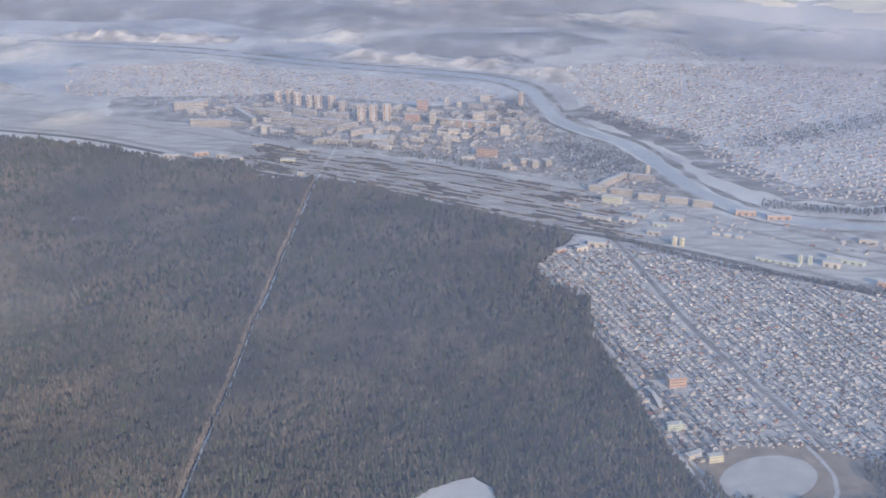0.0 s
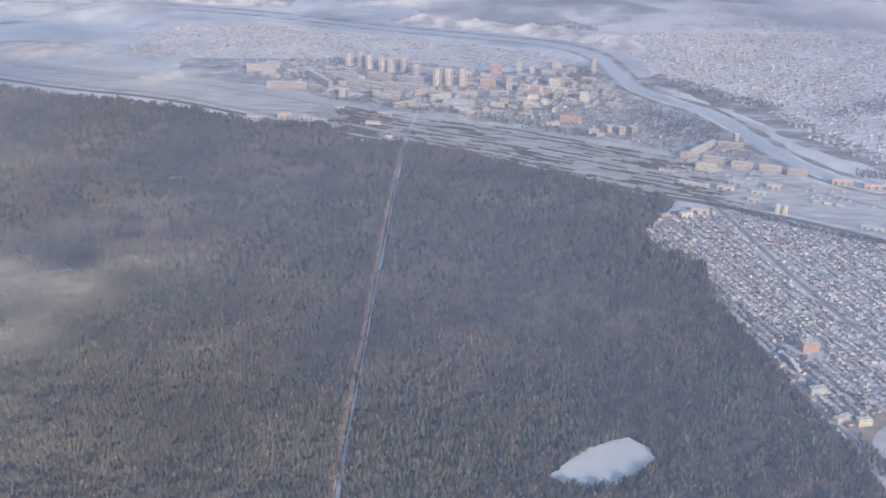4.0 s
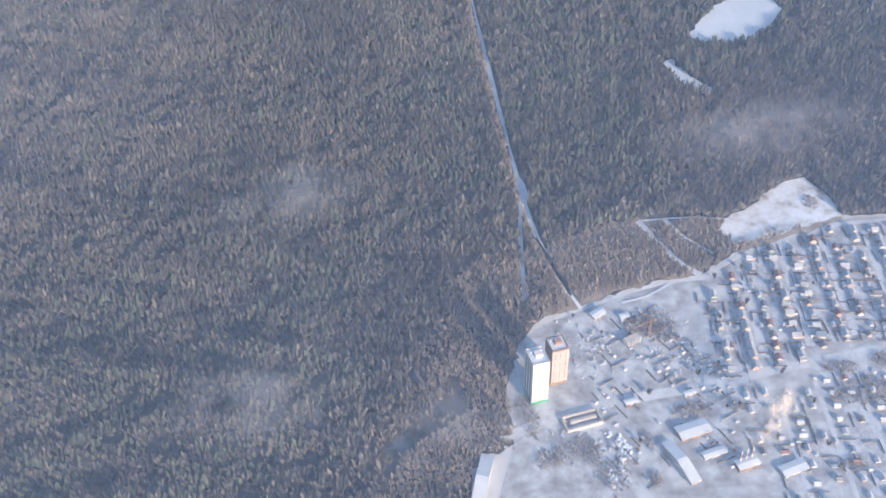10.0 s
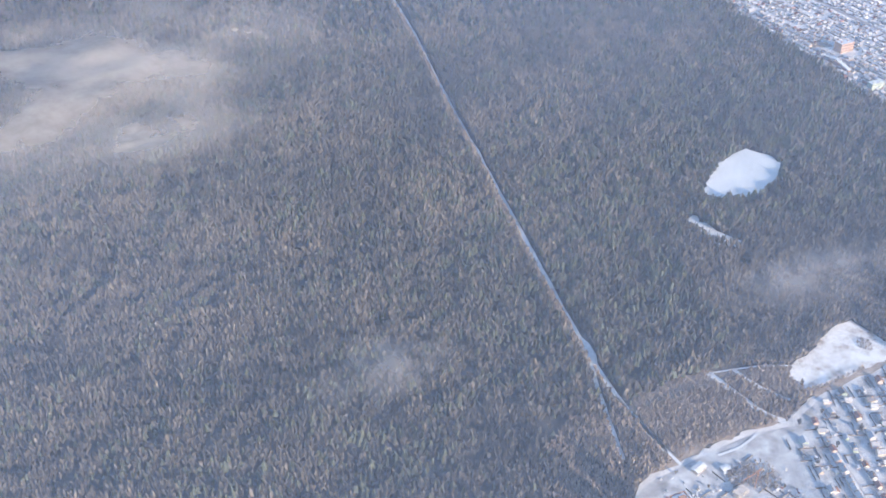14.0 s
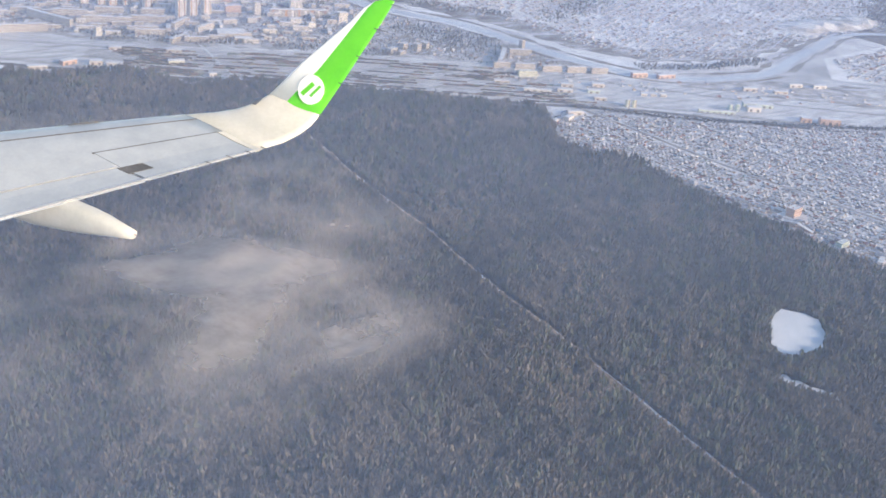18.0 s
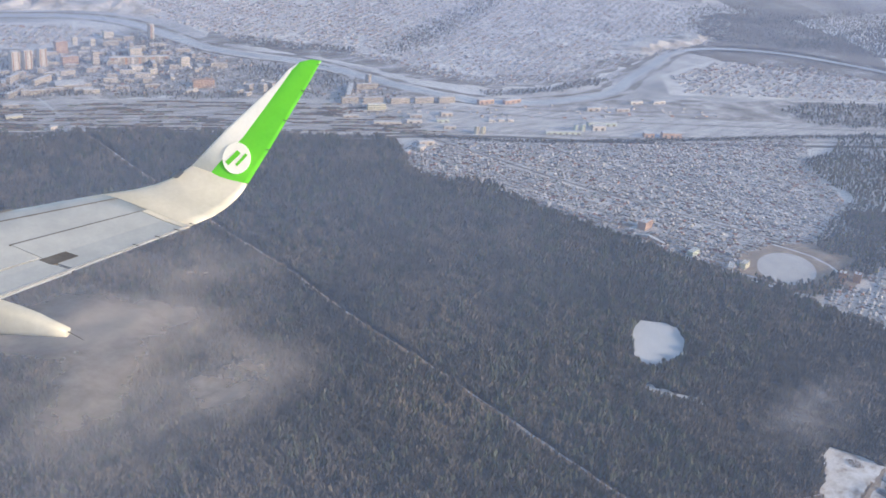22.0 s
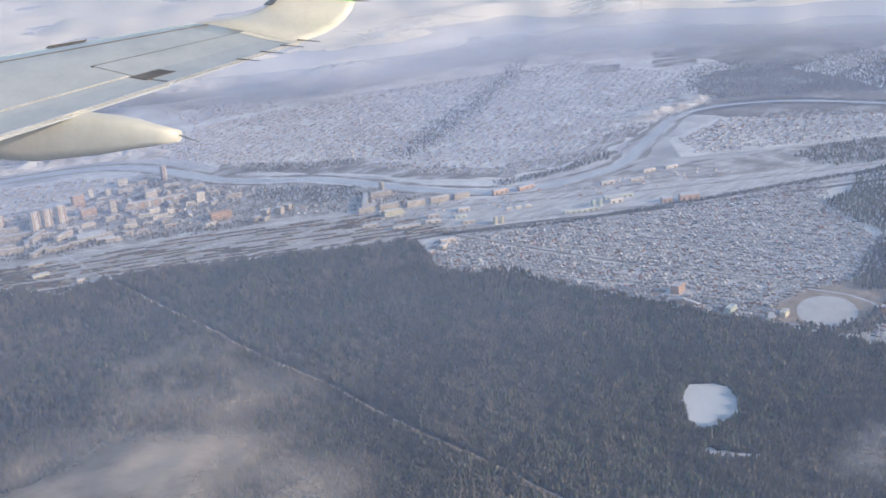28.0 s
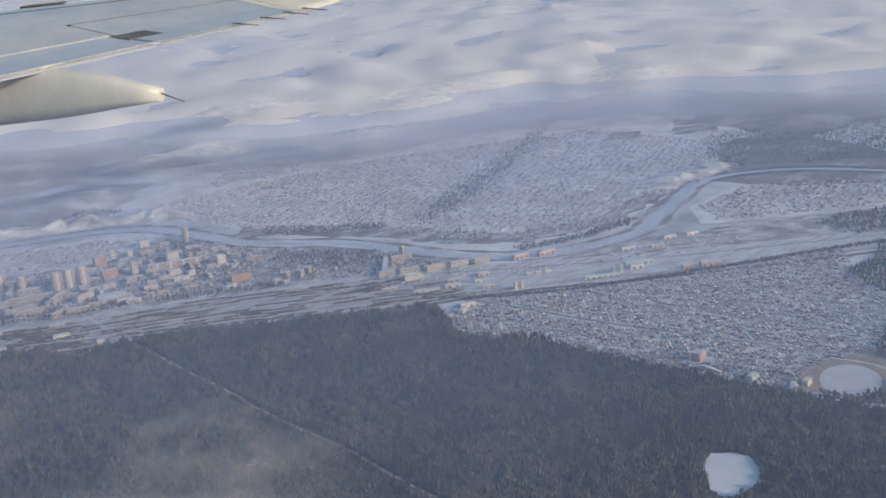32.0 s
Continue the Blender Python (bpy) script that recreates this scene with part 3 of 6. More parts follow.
def hill(name, cx, cy, rx, ry, h, turn, material, label, seed, steep=1.0):
    n, m = 40, 14
    g = np.random.default_rng(seed)
    ph = g.uniform(0, 6.28, 6)
    v, f = [], []
    for j in range(m + 1):
        r = 1 - j / m
        for i in range(n):
            a = 2 * math.pi * i / n
            wob = 1 + 0.12 * math.sin(3 * a + ph[0]) + 0.08 * math.sin(7 * a + ph[1])
            x, y = rx * r * wob * math.cos(a), ry * r * wob * math.sin(a)
            z = h * (1 - r**2) ** steep * (1 + 0.15 * math.sin(x / 9 + ph[2]) * math.cos(y / 7 + ph[3]))
            c, s = math.cos(turn), math.sin(turn)
            v.append((cx + x * c - y * s, cy + x * s + y * c, z + 0.03))
    for j in range(m):
        for i in range(n):
            k = (i + 1) % n
            f.append((j * n + i, j * n + k, (j + 1) * n + k, (j + 1) * n + i))
    ob = part(name, raw_mesh(name, np.array(v), np.array(f), True), material)
    return tagged(ob, label, "hill", kind="structure")


for args in ((-150, 730, 130, 60, 7, 0.05, 1), (30, 720, 150, 80, 8, -0.1, 2), (190, 700, 90, 60, 8, 0.2, 3), (330, 650, 60, 50, 4, 0.4, 4), (470, 440, 100, 70, 3, 0.2, 6), (-380, 700, 140, 70, 9, 0.0, 7), (420, 230, 110, 60, 3, 0.5, 8), (62, 606, 64, 30, 4, 0.0, 10)):
    hill("wooded_hill", *args[:6], M_HILL, "dark wooded hill dusted with snow under low cloud", args[6])


def bluff(points, h, label, seed):
    """A steep broken river scarp: gullied face with a flat top behind it."""
    ln = smooth_line(points, 1.6)
    g = np.random.default_rng(seed)
    n = len(ln)
    a, b = ribbon_arrays(ln, 2.0)
    out = (a - b) / 2
    gul = np.interp(np.arange(n), np.arange(0, n, 2), g.uniform(-1.9, 1.9, len(range(0, n, 2))))
    rows = []
    for off, z in ((-2.5, 0.0), (-0.5, h * 0.35), (1.2, h * 0.8), (2.2, h), (9, h * 0.9), (18, 0.0)):
        hh = z * np.interp(np.arange(n), [0, 8, n - 9, n - 1], [0.1, 1, 1, 0.1]) * (1 + 0.28 * gul)
        rows.append(np.c_[ln + out * (off + gul * (1.0 if -1 < off < 3 else 0.0))[:, None], hh + 0.03])
    v = np.vstack(rows)
    i = np.arange(n - 1)
    f = np.vstack([np.c_[r * n + i, r * n + i + 1, (r + 1) * n + i + 1, (r + 1) * n + i] for r in range(len(rows) - 1)])
    return tagged(part("river_bluff", raw_mesh("river_bluff", v, f), M_BLUFF), label, "cliff", kind="structure")


bluff([(-160, 628), (-125, 622), (-95, 616), (-62, 612)], 3.0, "sunlit pale scarp above the river bend", 31)
bluff([(-12, 578), (15, 566), (42, 556), (66, 545), (84, 532), (92, 518)], 3.0, "sunlit chalky river bluff with snowy gullies", 32)
bluff([(246, 368), (260, 373), (280, 372), (304, 376)], 2.2, "small sunlit bluff above the far river bend", 33)

# snowy plateau with ploughed plots behind the far suburb
sheet("plateau_field", roughen([(282, 477), (312, 506), (391, 484), (417, 427), (347, 408), (297, 448)], 6, 1.5, 51), 0.05, M_SUBURB, label="open snow field on the plateau behind the suburb")
for k, plot in enumerate(([(349, 446), (368, 461), (384, 446), (367, 430)], [(372, 464), (388, 477), (402, 452), (387, 448)], [(320, 470), (340, 482), (352, 470), (334, 458)])):
    sheet("ploughed_plot", roughen(plot, 4, 0.6, 60 + k), 0.07, M_FLOOD, label="brown ploughed plot half covered by snow")

M_BROWN = surface("brown_woodland_ground", [(0.34, (0.15, 0.13, 0.12)), (0.54, (0.24, 0.215, 0.20)), (0.72, (0.46, 0.45, 0.46))], 0.05, 0.9, fine=0.4)
sheet("hill_scrub", roughen([(268, 366), (300, 384), (345, 412), (378, 398), (372, 362), (349, 314), (310, 290), (286, 316), (270, 345)], 5, 2.0, 71), 0.045, M_BROWN, label="brown wooded upland beyond the far river bend")
ribbon("hill_road", smooth_line([(340, 440), (374, 427), (400, 408), (384, 367), (366, 338), (356, 310), (350, 280)]), 2.6, 0.08, M_LANE, "pale snowy road over the far upland")

# ---- woods ----


def scatter(poly, area, seed, avoid=True):
    a = np.asarray(poly, float)
    lo, hi = a.min(0), a.max(0)
    step = math.sqrt(area)
    g = np.random.default_rng(seed)
    xs, ys = np.meshgrid(np.arange(lo[0], hi[0], step), np.arange(lo[1], hi[1], step))
    p = np.c_[xs.ravel(), ys.ravel()] + g.uniform(-0.5, 0.5, (xs.size, 2)) * step
    return p[inside(poly, p)]


def bare_trees(name, p, z, size, seed, label, parent=None, material=M_BARE):
    """Leafless crowns: seven slim boughs fan out of each stem."""
    g = np.random.default_rng(seed)
    n, k = len(p), 7
    ang = g.uniform(0, 6.28, (n, 1)) + np.arange(k) * 2.4 + g.normal(0, 0.3, (n, k))
    h = (size * g.uniform(0.75, 1.25, n))[:, None]
    reach = h * g.uniform(0.12, 0.38, (n, k))
    low, top = h * g.uniform(0.18, 0.35, (n, k)), h * g.uniform(0.66, 1.0, (n, k))
    wide = h * g.uniform(0.05, 0.10, (n, k))
    c, s = np.cos(ang), np.sin(ang)
    X, Y, Z = p[:, :1], p[:, 1:2], z[:, None]
    v = np.empty((n, k, 4, 3), np.float32)
    v[:, :, 0] = np.stack([X + 0 * c, Y + 0 * c, Z + low * 0.2], -1)
    v[:, :, 1] = np.stack([X + reach * 0.75 * c - wide * s, Y + reach * 0.75 * s + wide * c, Z + (low + top) / 2], -1)
    v[:, :, 2] = np.stack([X + reach * c, Y + reach * s, Z + top], -1)
    v[:, :, 3] = np.stack([X + reach * 0.65 * c + wide * s, Y + reach * 0.65 * s - wide * c, Z + (low + top) / 1.8], -1)
    f = np.arange(n * k * 4).reshape(-1, 4)
    ob = part(name, raw_mesh(name, v.reshape(-1, 3), f), material, parent)
    return ob if parent else tagged(ob, label, "forest", kind="stuff")


def pine_trees(name, p, z, size, seed, label, parent=None):
    """Pines: two uneven tiers of boughs round a stem."""
    g = np.random.default_rng(seed)
    n, k = len(p), 5
    h = size * g.uniform(0.7, 1.25, n)
    rot = g.uniform(0, 6.28, (n, 1))
    vs, fs = [], []
    for t, (lo, hi, r) in enumerate(((0.30, 0.84, 0.27), (0.55, 1.0, 0.19))):
        a = rot + np.arange(k) * 2 * math.pi / k + t * 0.6
        rr = (h[:, None] * r) * g.uniform(0.6, 1.3, (n, k))
        zz = z[:, None] + h[:, None] * (lo + g.uniform(-0.07, 0.07, (n, k)))
        ring = np.stack([p[:, :1] + rr * np.cos(a), p[:, 1:2] + rr * np.sin(a), zz], -1)
        tip = np.stack([p[:, 0] + 0.05 * h * g.normal(0, 1, n), p[:, 1] + 0.05 * h * g.normal(0, 1, n), z + h * hi], -1)[:, None]
        v = np.concatenate([ring, tip], 1)
        base = (np.arange(n) * (k + 1))[:, None]
        i = np.arange(k)[None]
        f = np.stack([base + i, base + (i + 1) % k, np.broadcast_to(base + k, (n, k))], -1).reshape(-1, 3)
        fs.append(f + sum(len(q) for q in vs))
        vs.append(v.reshape(-1, 3))
    ob = part(name, raw_mesh(name, np.vstack(vs), np.vstack(fs)), M_PINE, parent)
    return ob if parent else tagged(ob, label, "forest", kind="stuff")


def clear_of(p, low=False):
    west = np.interp(p[:, 1], LINE[::-1, 1], LINE[::-1, 0]) - p[:, 0]
    bad = ((west > -0.75) & (west < (0.3 if low else 1.2)) & (p[:, 1] > 121)) | near_line(p, SPUR, 0.3)
    for pl in PATHS:
        bad |= near_line(p, pl, 0.4)
    if not low:
        bad |= inside(SCRUB, p)
    for poly in (CLEARING, GLADE, WHITE, NOTCH):
        bad |= inside(poly, p)
    return p[~bad]


def patchy(p, a, b):
    """Slow mixture of stands over the wood, 0 to 1."""
    return 0.5 + 0.25 * np.sin(p[:, 0] / a + 1.7 * np.sin(p[:, 1] / b)) + 0.25 * np.cos(p[:, 1] / (a * 0.8) - p[:, 0] / (b * 1.3))


wood = clear_of(scatter([q for q in FOREST], 0.50, 11))
dense = (wood[:, 1] < 270) & (wood[:, 0] > -190)
g = np.random.default_rng(12)
wood = wood[dense | (g.uniform(0, 1, len(wood)) < 0.5)]
thin = inside([(-17, 120), (-18, 104), (-26, 90), (-38, 84), (-40, 100), (-32, 113), (-26, 126)], wood + g.normal(0, 2.2, wood.shape))
thin |= (wood[:, 1] < 134 + 0.12 * np.abs(wood[:, 0] + 10)) & (wood[:, 0] > -24) & (wood[:, 0] < 30)
wood = wood[~thin | (g.uniform(0, 1, len(wood)) < 0.14)]
dense = (wood[:, 1] < 270) & (wood[:, 0] > -190)
pine = g.uniform(0, 1, len(wood)) < 0.05 + 0.35 * patchy(wood, 31, 23) + 0.32 * (patchy(wood, 4.3, 3.1) > 0.55)
edge = (wood[:, 0] > 14) & (wood[:, 1] < 172)
edge |= near_line(wood, LINE[::2], 1.8) & (wood[:, 0] < np.interp(wood[:, 1], LINE[::-1, 1], LINE[::-1, 0]))
edge |= (wood[:, 1] < 136 + 0.25 * np.abs(wood[:, 0] + 10)) & (wood[:, 0] > -34) & (g.uniform(0, 1, len(wood)) < 0.85)
edge |= inside([(-19, 120), (-20, 104), (-28, 90), (-42, 86), (-44, 100), (-34, 114), (-26, 124)], wood)
pine &= ~edge
zz = lift(wood) + 0.03
clump = np.sin(wood[:, 0] / 1.6 + 2.1 * np.sin(wood[:, 1] / 2.7)) * np.sin(wood[:, 1] / 1.8 + 1.7 * np.sin(wood[:, 0] / 3.1))
tall = (1 + 0.36 * clump) * np.where(dense, 1.8, 2.0)
pale = ~pine & (g.uniform(0, 1, len(wood)) < 0.02 + 0.12 * (patchy(wood, 9, 6) > 0.72))
keep = (clump > -0.82) | (g.uniform(0, 1, len(wood)) < 0.4)
for sel in (dense & keep, ~dense & keep):
    q = sel & ~pine & ~pale
    bare_trees("leafless_forest", wood[q], zz[q], tall[q], 41, "dense leafless broadleaf forest in winter, brown-grey twigs")
    q = sel & pine
    pine_trees("pine_forest", wood[q], zz[q], tall[q] * 0.9, 42, "dense dark green pines mixed through the winter forest")
q = keep & pale
bare_trees("birch_stand", wood[q], zz[q], tall[q] * 1.05, 47, "pale leafless birches scattered through the forest", material=M_BIRCH)

WESTBRUSH = [(-19.5, 119), (-20, 113), (-21, 104), (-23, 98), (-28, 92), (-38, 90), (-40, 100), (-32, 112), (-26, 122)]
# pale brown brush: round the town, beside the snow fields, and as sunlit edge along the cut
brush = scatter(FOREST, 0.22, 45)
west = np.interp(brush[:, 1], LINE[::-1, 1], LINE[::-1, 0]) - brush[:, 0]
# belt west of the cut: added pale shrubs stand in for sunlit forest trees
belt = (west > 0.3) & (west < 1.3) & (brush[:, 1] > 124) & (brush[:, 1] < 392)
belt |= (brush[:, 0] > -26) & (brush[:, 1] < 134 + 0.12 * np.abs(brush[:, 0] + 10)) & (patchy(brush, 7, 5) > 0.2)
belt |= (brush[:, 0] > 12) & (brush[:, 1] < 160) & (patchy(brush, 11, 9) > 0.45)
belt |= inside(WESTBRUSH, brush + g.normal(0, 2.0, brush.shape)) & (patchy(brush, 4, 3) > 0.15)
brush = clear_of(brush[belt], True)
bare_trees("leafless_brush", brush, lift(brush) + 0.03, 1.1, 46, "pale brown leafless brush at the town edge, and painting the sunlit tree edge along the cut", material=M_BRUSH)

for k, (cx, cy, rx, ry) in enumerate(((-17, 97, 2.6, 2.0), (-11.5, 96, 1.6, 2.2), (3, 102.2, 2.2, 1.1), (24.5, 105.6, 3.0, 1.4), (31, 106, 2.2, 1.6), (1, 117.5, 3.4, 2.4), (33.6, 138.6, 1.3, 2.2), (-4, 97.5, 0.8, 1.4), (-4.5, 91.5, 1.0, 1.6), (20, 90, 2.4, 1.2), (9, 101, 1.4, 0.8))):
    q = scatter([(cx - rx, cy - ry), (cx + rx, cy - ry), (cx + rx, cy + ry), (cx - rx, cy + ry)], 0.16, 400 + k)
    q = q[np.hypot((q[:, 0] - cx) / rx, (q[:, 1] - cy) / ry) < 1 - 0.35 * patchy(q, 1.1, 0.7)]
    bare_trees("brush_patch", q, np.full(len(q), 0.03), 0.55, 420 + k, "patch of brown leafless bushes in the town snow", material=M_BRUSH)

# woods in and beyond the towns
GROVES = [
    [(28, 420), (46, 408), (58, 402), (70, 398), (62, 392), (40, 402), (24, 412)],
    [(80, 425), (90, 430), (104, 414), (112, 398), (106, 390), (92, 392), (84, 404)],
    [(100, 462), (116, 440), (136, 425), (140, 432), (122, 448), (108, 470)],
    [(148, 421), (160, 431), (182, 444), (200, 455), (218, 463), (248, 477), (270, 491), (291, 504), (343, 538), (366, 552), (368, 546), (338, 525), (300, 502), (273, 485), (240, 463), (206, 443), (186, 433), (168, 424), (154, 415)],
    [(140, 352), (170, 344), (200, 345), (196, 350), (166, 350), (142, 360)],
    [(184, 247), (197, 247), (220, 256), (246, 242), (262, 222), (220, 160), (130, 180), (118, 200), (139, 211), (162, 217), (172, 236)],
    [(347, 425), (388, 420), (440, 410), (430, 330), (354, 299), (334, 330), (317, 352), (296, 372), (306, 392)],
    [(40, 560), (70, 550), (88, 560), (80, 590), (50, 595)],
    [(92, 194), (90, 202), (87, 190), (96, 183), (112, 187), (113, 191), (100, 190)],
    [(113, 190), (140, 199), (150, 213), (162, 206), (152, 195), (138, 194), (116, 184)],
    [(-30, 438), (-6, 428), (20, 418), (26, 424), (4, 434), (-18, 444)],
    [(60, 455), (72, 462), (78, 476), (70, 486), (62, 470)],
    [(226, 286), (245, 287), (270, 272), (310, 255), (300, 225), (251, 246), (220, 268)],
]
far_p = np.vstack([scatter(roughen(q, 5, 1.2, 70 + k), 1.3, 50 + k) for k, q in enumerate(GROVES)])
far_p = far_p[((far_p[:, 0] < 290) & (far_p[:, 1] < 360)) | (np.random.default_rng(8).uniform(0, 1, len(far_p)) < np.where((far_p[:, 0] > 130) & (far_p[:, 0] < 290), 0.8, 0.55))]
far_p = far_p[~((far_p[:, 0] > 208) & (far_p[:, 1] < 300)) | (np.random.default_rng(9).uniform(0, 1, len(far_p)) < 0.45)]
far_p = far_p + np.random.default_rng(14).normal(0, 1, far_p.shape) * np.where((far_p[:, 0] > 140) & (far_p[:, 1] > 408), 3.0, 0.0)[:, None]
fz = np.full(len(far_p), 0.03)
odd = np.random.default_rng(5).uniform(0, 1, len(far_p)) < 0.08 + 0.14 * (far_p[:, 1] < 300)
bare_trees("leafless_grove", far_p[~odd], fz[~odd], np.where(far_p[~odd, 1] > 350, 1.15, 1.6), 43, "leafless groves between town quarters and along the river")
pine_trees("pine_grove", far_p[odd], fz[odd], np.where(far_p[odd, 1] > 350, 1.3, 1.8), 44, "dark pines in the groves between town quarters")

sparse = scatter([(-90, 498), (-50, 458), (-5, 428), (36, 410), (73, 390), (97, 366), (114, 352), (116, 380), (106, 416), (84, 452), (76, 492), (40, 480), (-20, 500)], 5.5, 77)
bare_trees("street_trees", sparse, np.full(len(sparse), 0.03), 1.1, 78, "bare street and courtyard trees between town blocks")

# brush along the main line and wider snowy tracks east of the village
belt_line = smooth_line([(90, 329), (106, 315), (118, 306), (137, 295.5), (166, 281), (206, 262), (240, 243)], 1.2)
g = np.random.default_rng(141)
q = np.repeat(belt_line, 14, 0)
q = q + g.normal(0, 1.0, q.shape)
bare_trees("railside_brush", q, np.full(len(q), 0.05), 0.9, 142, "low brown brush beside the railway embankment")
ribbon("east_road", smooth_line([(200, 312), (228, 301), (253, 289), (274, 275), (300, 255)]), 1.8, 0.052, M_LANE, "wide snowy track past the eastern suburb")
ribbon("works_road", smooth_line([(176, 287), (214, 266), (245, 245), (290, 215)]), 1.5, 0.053, M_LANE, "snowy track along the railway works")

# ---- houses ----


def house_meshes(w, d, h, rise, over=0.12):
    wall = bmesh.new()
    vs = box_bm(wall, 0, 0, 0, w, d, h)
    tops = [wall.verts.new((-w / 2, 0, h + rise)), wall.verts.new((w / 2, 0, h + rise))]
    wall.faces.new((vs[7], vs[4], tops[0]))
    wall.faces.new((vs[5], vs[6], tops[1]))
    roof = bmesh.new()
    t = 0.07
    slope = rise / (d / 2)
    a, b = w / 2 + over, d / 2 + over
    zb = h - over * slope
    prof = [(-b, zb), (0, h + rise), (b, zb), (b, zb + t), (0, h + rise + t), (-b, zb + t)]
    l = [roof.verts.new((-a, y, z)) for y, z in prof]
    r = [roof.verts.new((a, y, z)) for y, z in prof]
    for i in range(6):
        j = (i + 1) % 6
        roof.faces.new((l[i], l[j], r[j], r[i]))
    roof.faces.new((l[0], l[5], l[4], l[1]))
    roof.faces.new((l[1], l[4], l[3], l[2]))
    roof.faces.new((r[0], r[1], r[4], r[5]))
    roof.faces.new((r[1], r[2], r[3], r[4]))
    for bm in (wall, roof):
        bmesh.ops.recalc_face_normals(bm, faces=bm.faces[:])
    out = []
    for bm, nm, ma in ((wall, "wall", M_HWALL), (roof, "roof", M_HROOF)):
        me = bpy.data.meshes.new(nm)
        bm.to_mesh(me)
        bm.free()
        me.materials.append(ma)
        out.append(me)
    return out


def lean_to(w, d, h):
    bm = bmesh.new()
    vs = box_bm(bm, 0, 0, 0, w, d, h)
    vs[6].co.z += 0.14
    vs[7].co.z += 0.14
    me = bpy.data.meshes.new("annex")
    bm.to_mesh(me)
    bm.free()
    me.materials.append(M_HWALL)
    bm = bmesh.new()
    vs = box_bm(bm, 0, 0, h, w + 0.12, d + 0.12, 0.06)
    for q in (2, 3, 6, 7):
        vs[q].co.z += 0.15
    rf = bpy.data.meshes.new("annex_roof")
    bm.to_mesh(rf)
    bm.free()
    rf.materials.append(M_HROOF)
    return me, rf


HOUSES = [house_meshes(*q) for q in ((0.95, 0.80, 0.46, 0.26), (1.10, 0.88, 0.52, 0.28), (0.82, 0.72, 0.46, 0.32), (1.30, 1.0, 0.56, 0.34), (1.0, 0.9, 0.60, 0.36))]
ANNEX = [lean_to(0.7, 0.5, 0.3), lean_to(0.5, 0.9, 0.28)]
CHIM = bpy.data.meshes.new("chimney")
cb = bmesh.new()
box_bm(cb, 0, 0, 0, 0.09, 0.09, 0.38)
box_bm(cb, 0, 0, 0.38, 0.12, 0.12, 0.03)
cb.to_mesh(CHIM)
cb.free()
CHIM.materials.append(M_BRICK)
HOUSE_SIZE = ((0.95, 0.80, 0.46, 0.26), (1.10, 0.88, 0.52, 0.28), (0.82, 0.72, 0.46, 0.32), (1.30, 1.0, 0.56, 0.34), (1.0, 0.9, 0.60, 0.36))
HOUSE_WORDS = ("small single-storey house with a snow-covered gable roof", "wider timber house with a snowy gable roof", "little cottage with a steep snowy roof", "large two-storey house with a snow-dusted roof", "square house with a tall snowy gable roof")


def house(x, y, turn, kind, g, group):
    h = new("house")
    k = 0.82 + 0.22 * g.uniform()
    h.matrix_basis = pose(x, y, 0.03, 0, 0, math.degrees(turn)) @ Matrix.Diagonal((k, k, k, 1))
    tagged(h, HOUSE_WORDS[kind], "house", group)
    part("wall", HOUSES[kind][0], None, h)
    part("roof", HOUSES[kind][1], None, h)
    w, d, hh, rise = HOUSE_SIZE[kind]
    if g.uniform() < 0.75:
        c = part("chimney", CHIM, None, h)
        c.location = (w * g.uniform(-0.3, 0.3), d * 0.12, hh + rise * 0.55)
    if g.uniform() < 0.6:
        k = int(g.integers(0, 2))
        s = g.choice((-1, 1))
        m = pose(s * (w / 2 + (0.35, 0.25)[k]), g.uniform(-0.1, 0.1), 0)
        for me, nm in zip(ANNEX[k], ("annex", "annex_roof")):
            o = part(nm, me, None, h)
            o.matrix_local = m
    return h


def rows_of_plots(poly, origin, turn, street, plot, seed, back=1.5, cross=0.45):
    """House places on both sides of parallel streets inside a polygon; also the streets' lines."""
    g = np.random.default_rng(seed)
    c, s = math.cos(turn), math.sin(turn)
    along, across = np.array([c, s]), np.array([-s, c])
    out, lanes = [], []
    for i in range(-60, 60):
        base = np.array(origin) + across * i * street
        run = [base + along * j * plot for j in range(-120, 120)]
        ok = inside(poly, np.array(run))
        if ok.sum() > 3:
            lanes.append((np.array(run)[ok][0], np.array(run)[ok][-1]))
        for side in (-1, 1):
            for j in range(-120, 120):
                p = base + along * (j * plot + g.normal(0, plot * 0.10)) + across * side * (back + g.normal(0, 0.10))
                out.append((*p, turn + (math.pi / 2 if g.uniform() < cross else 0) + g.normal(0, 0.05), back))
    out = np.array(out)
    return out[inside(poly, out[:, :2])], lanes


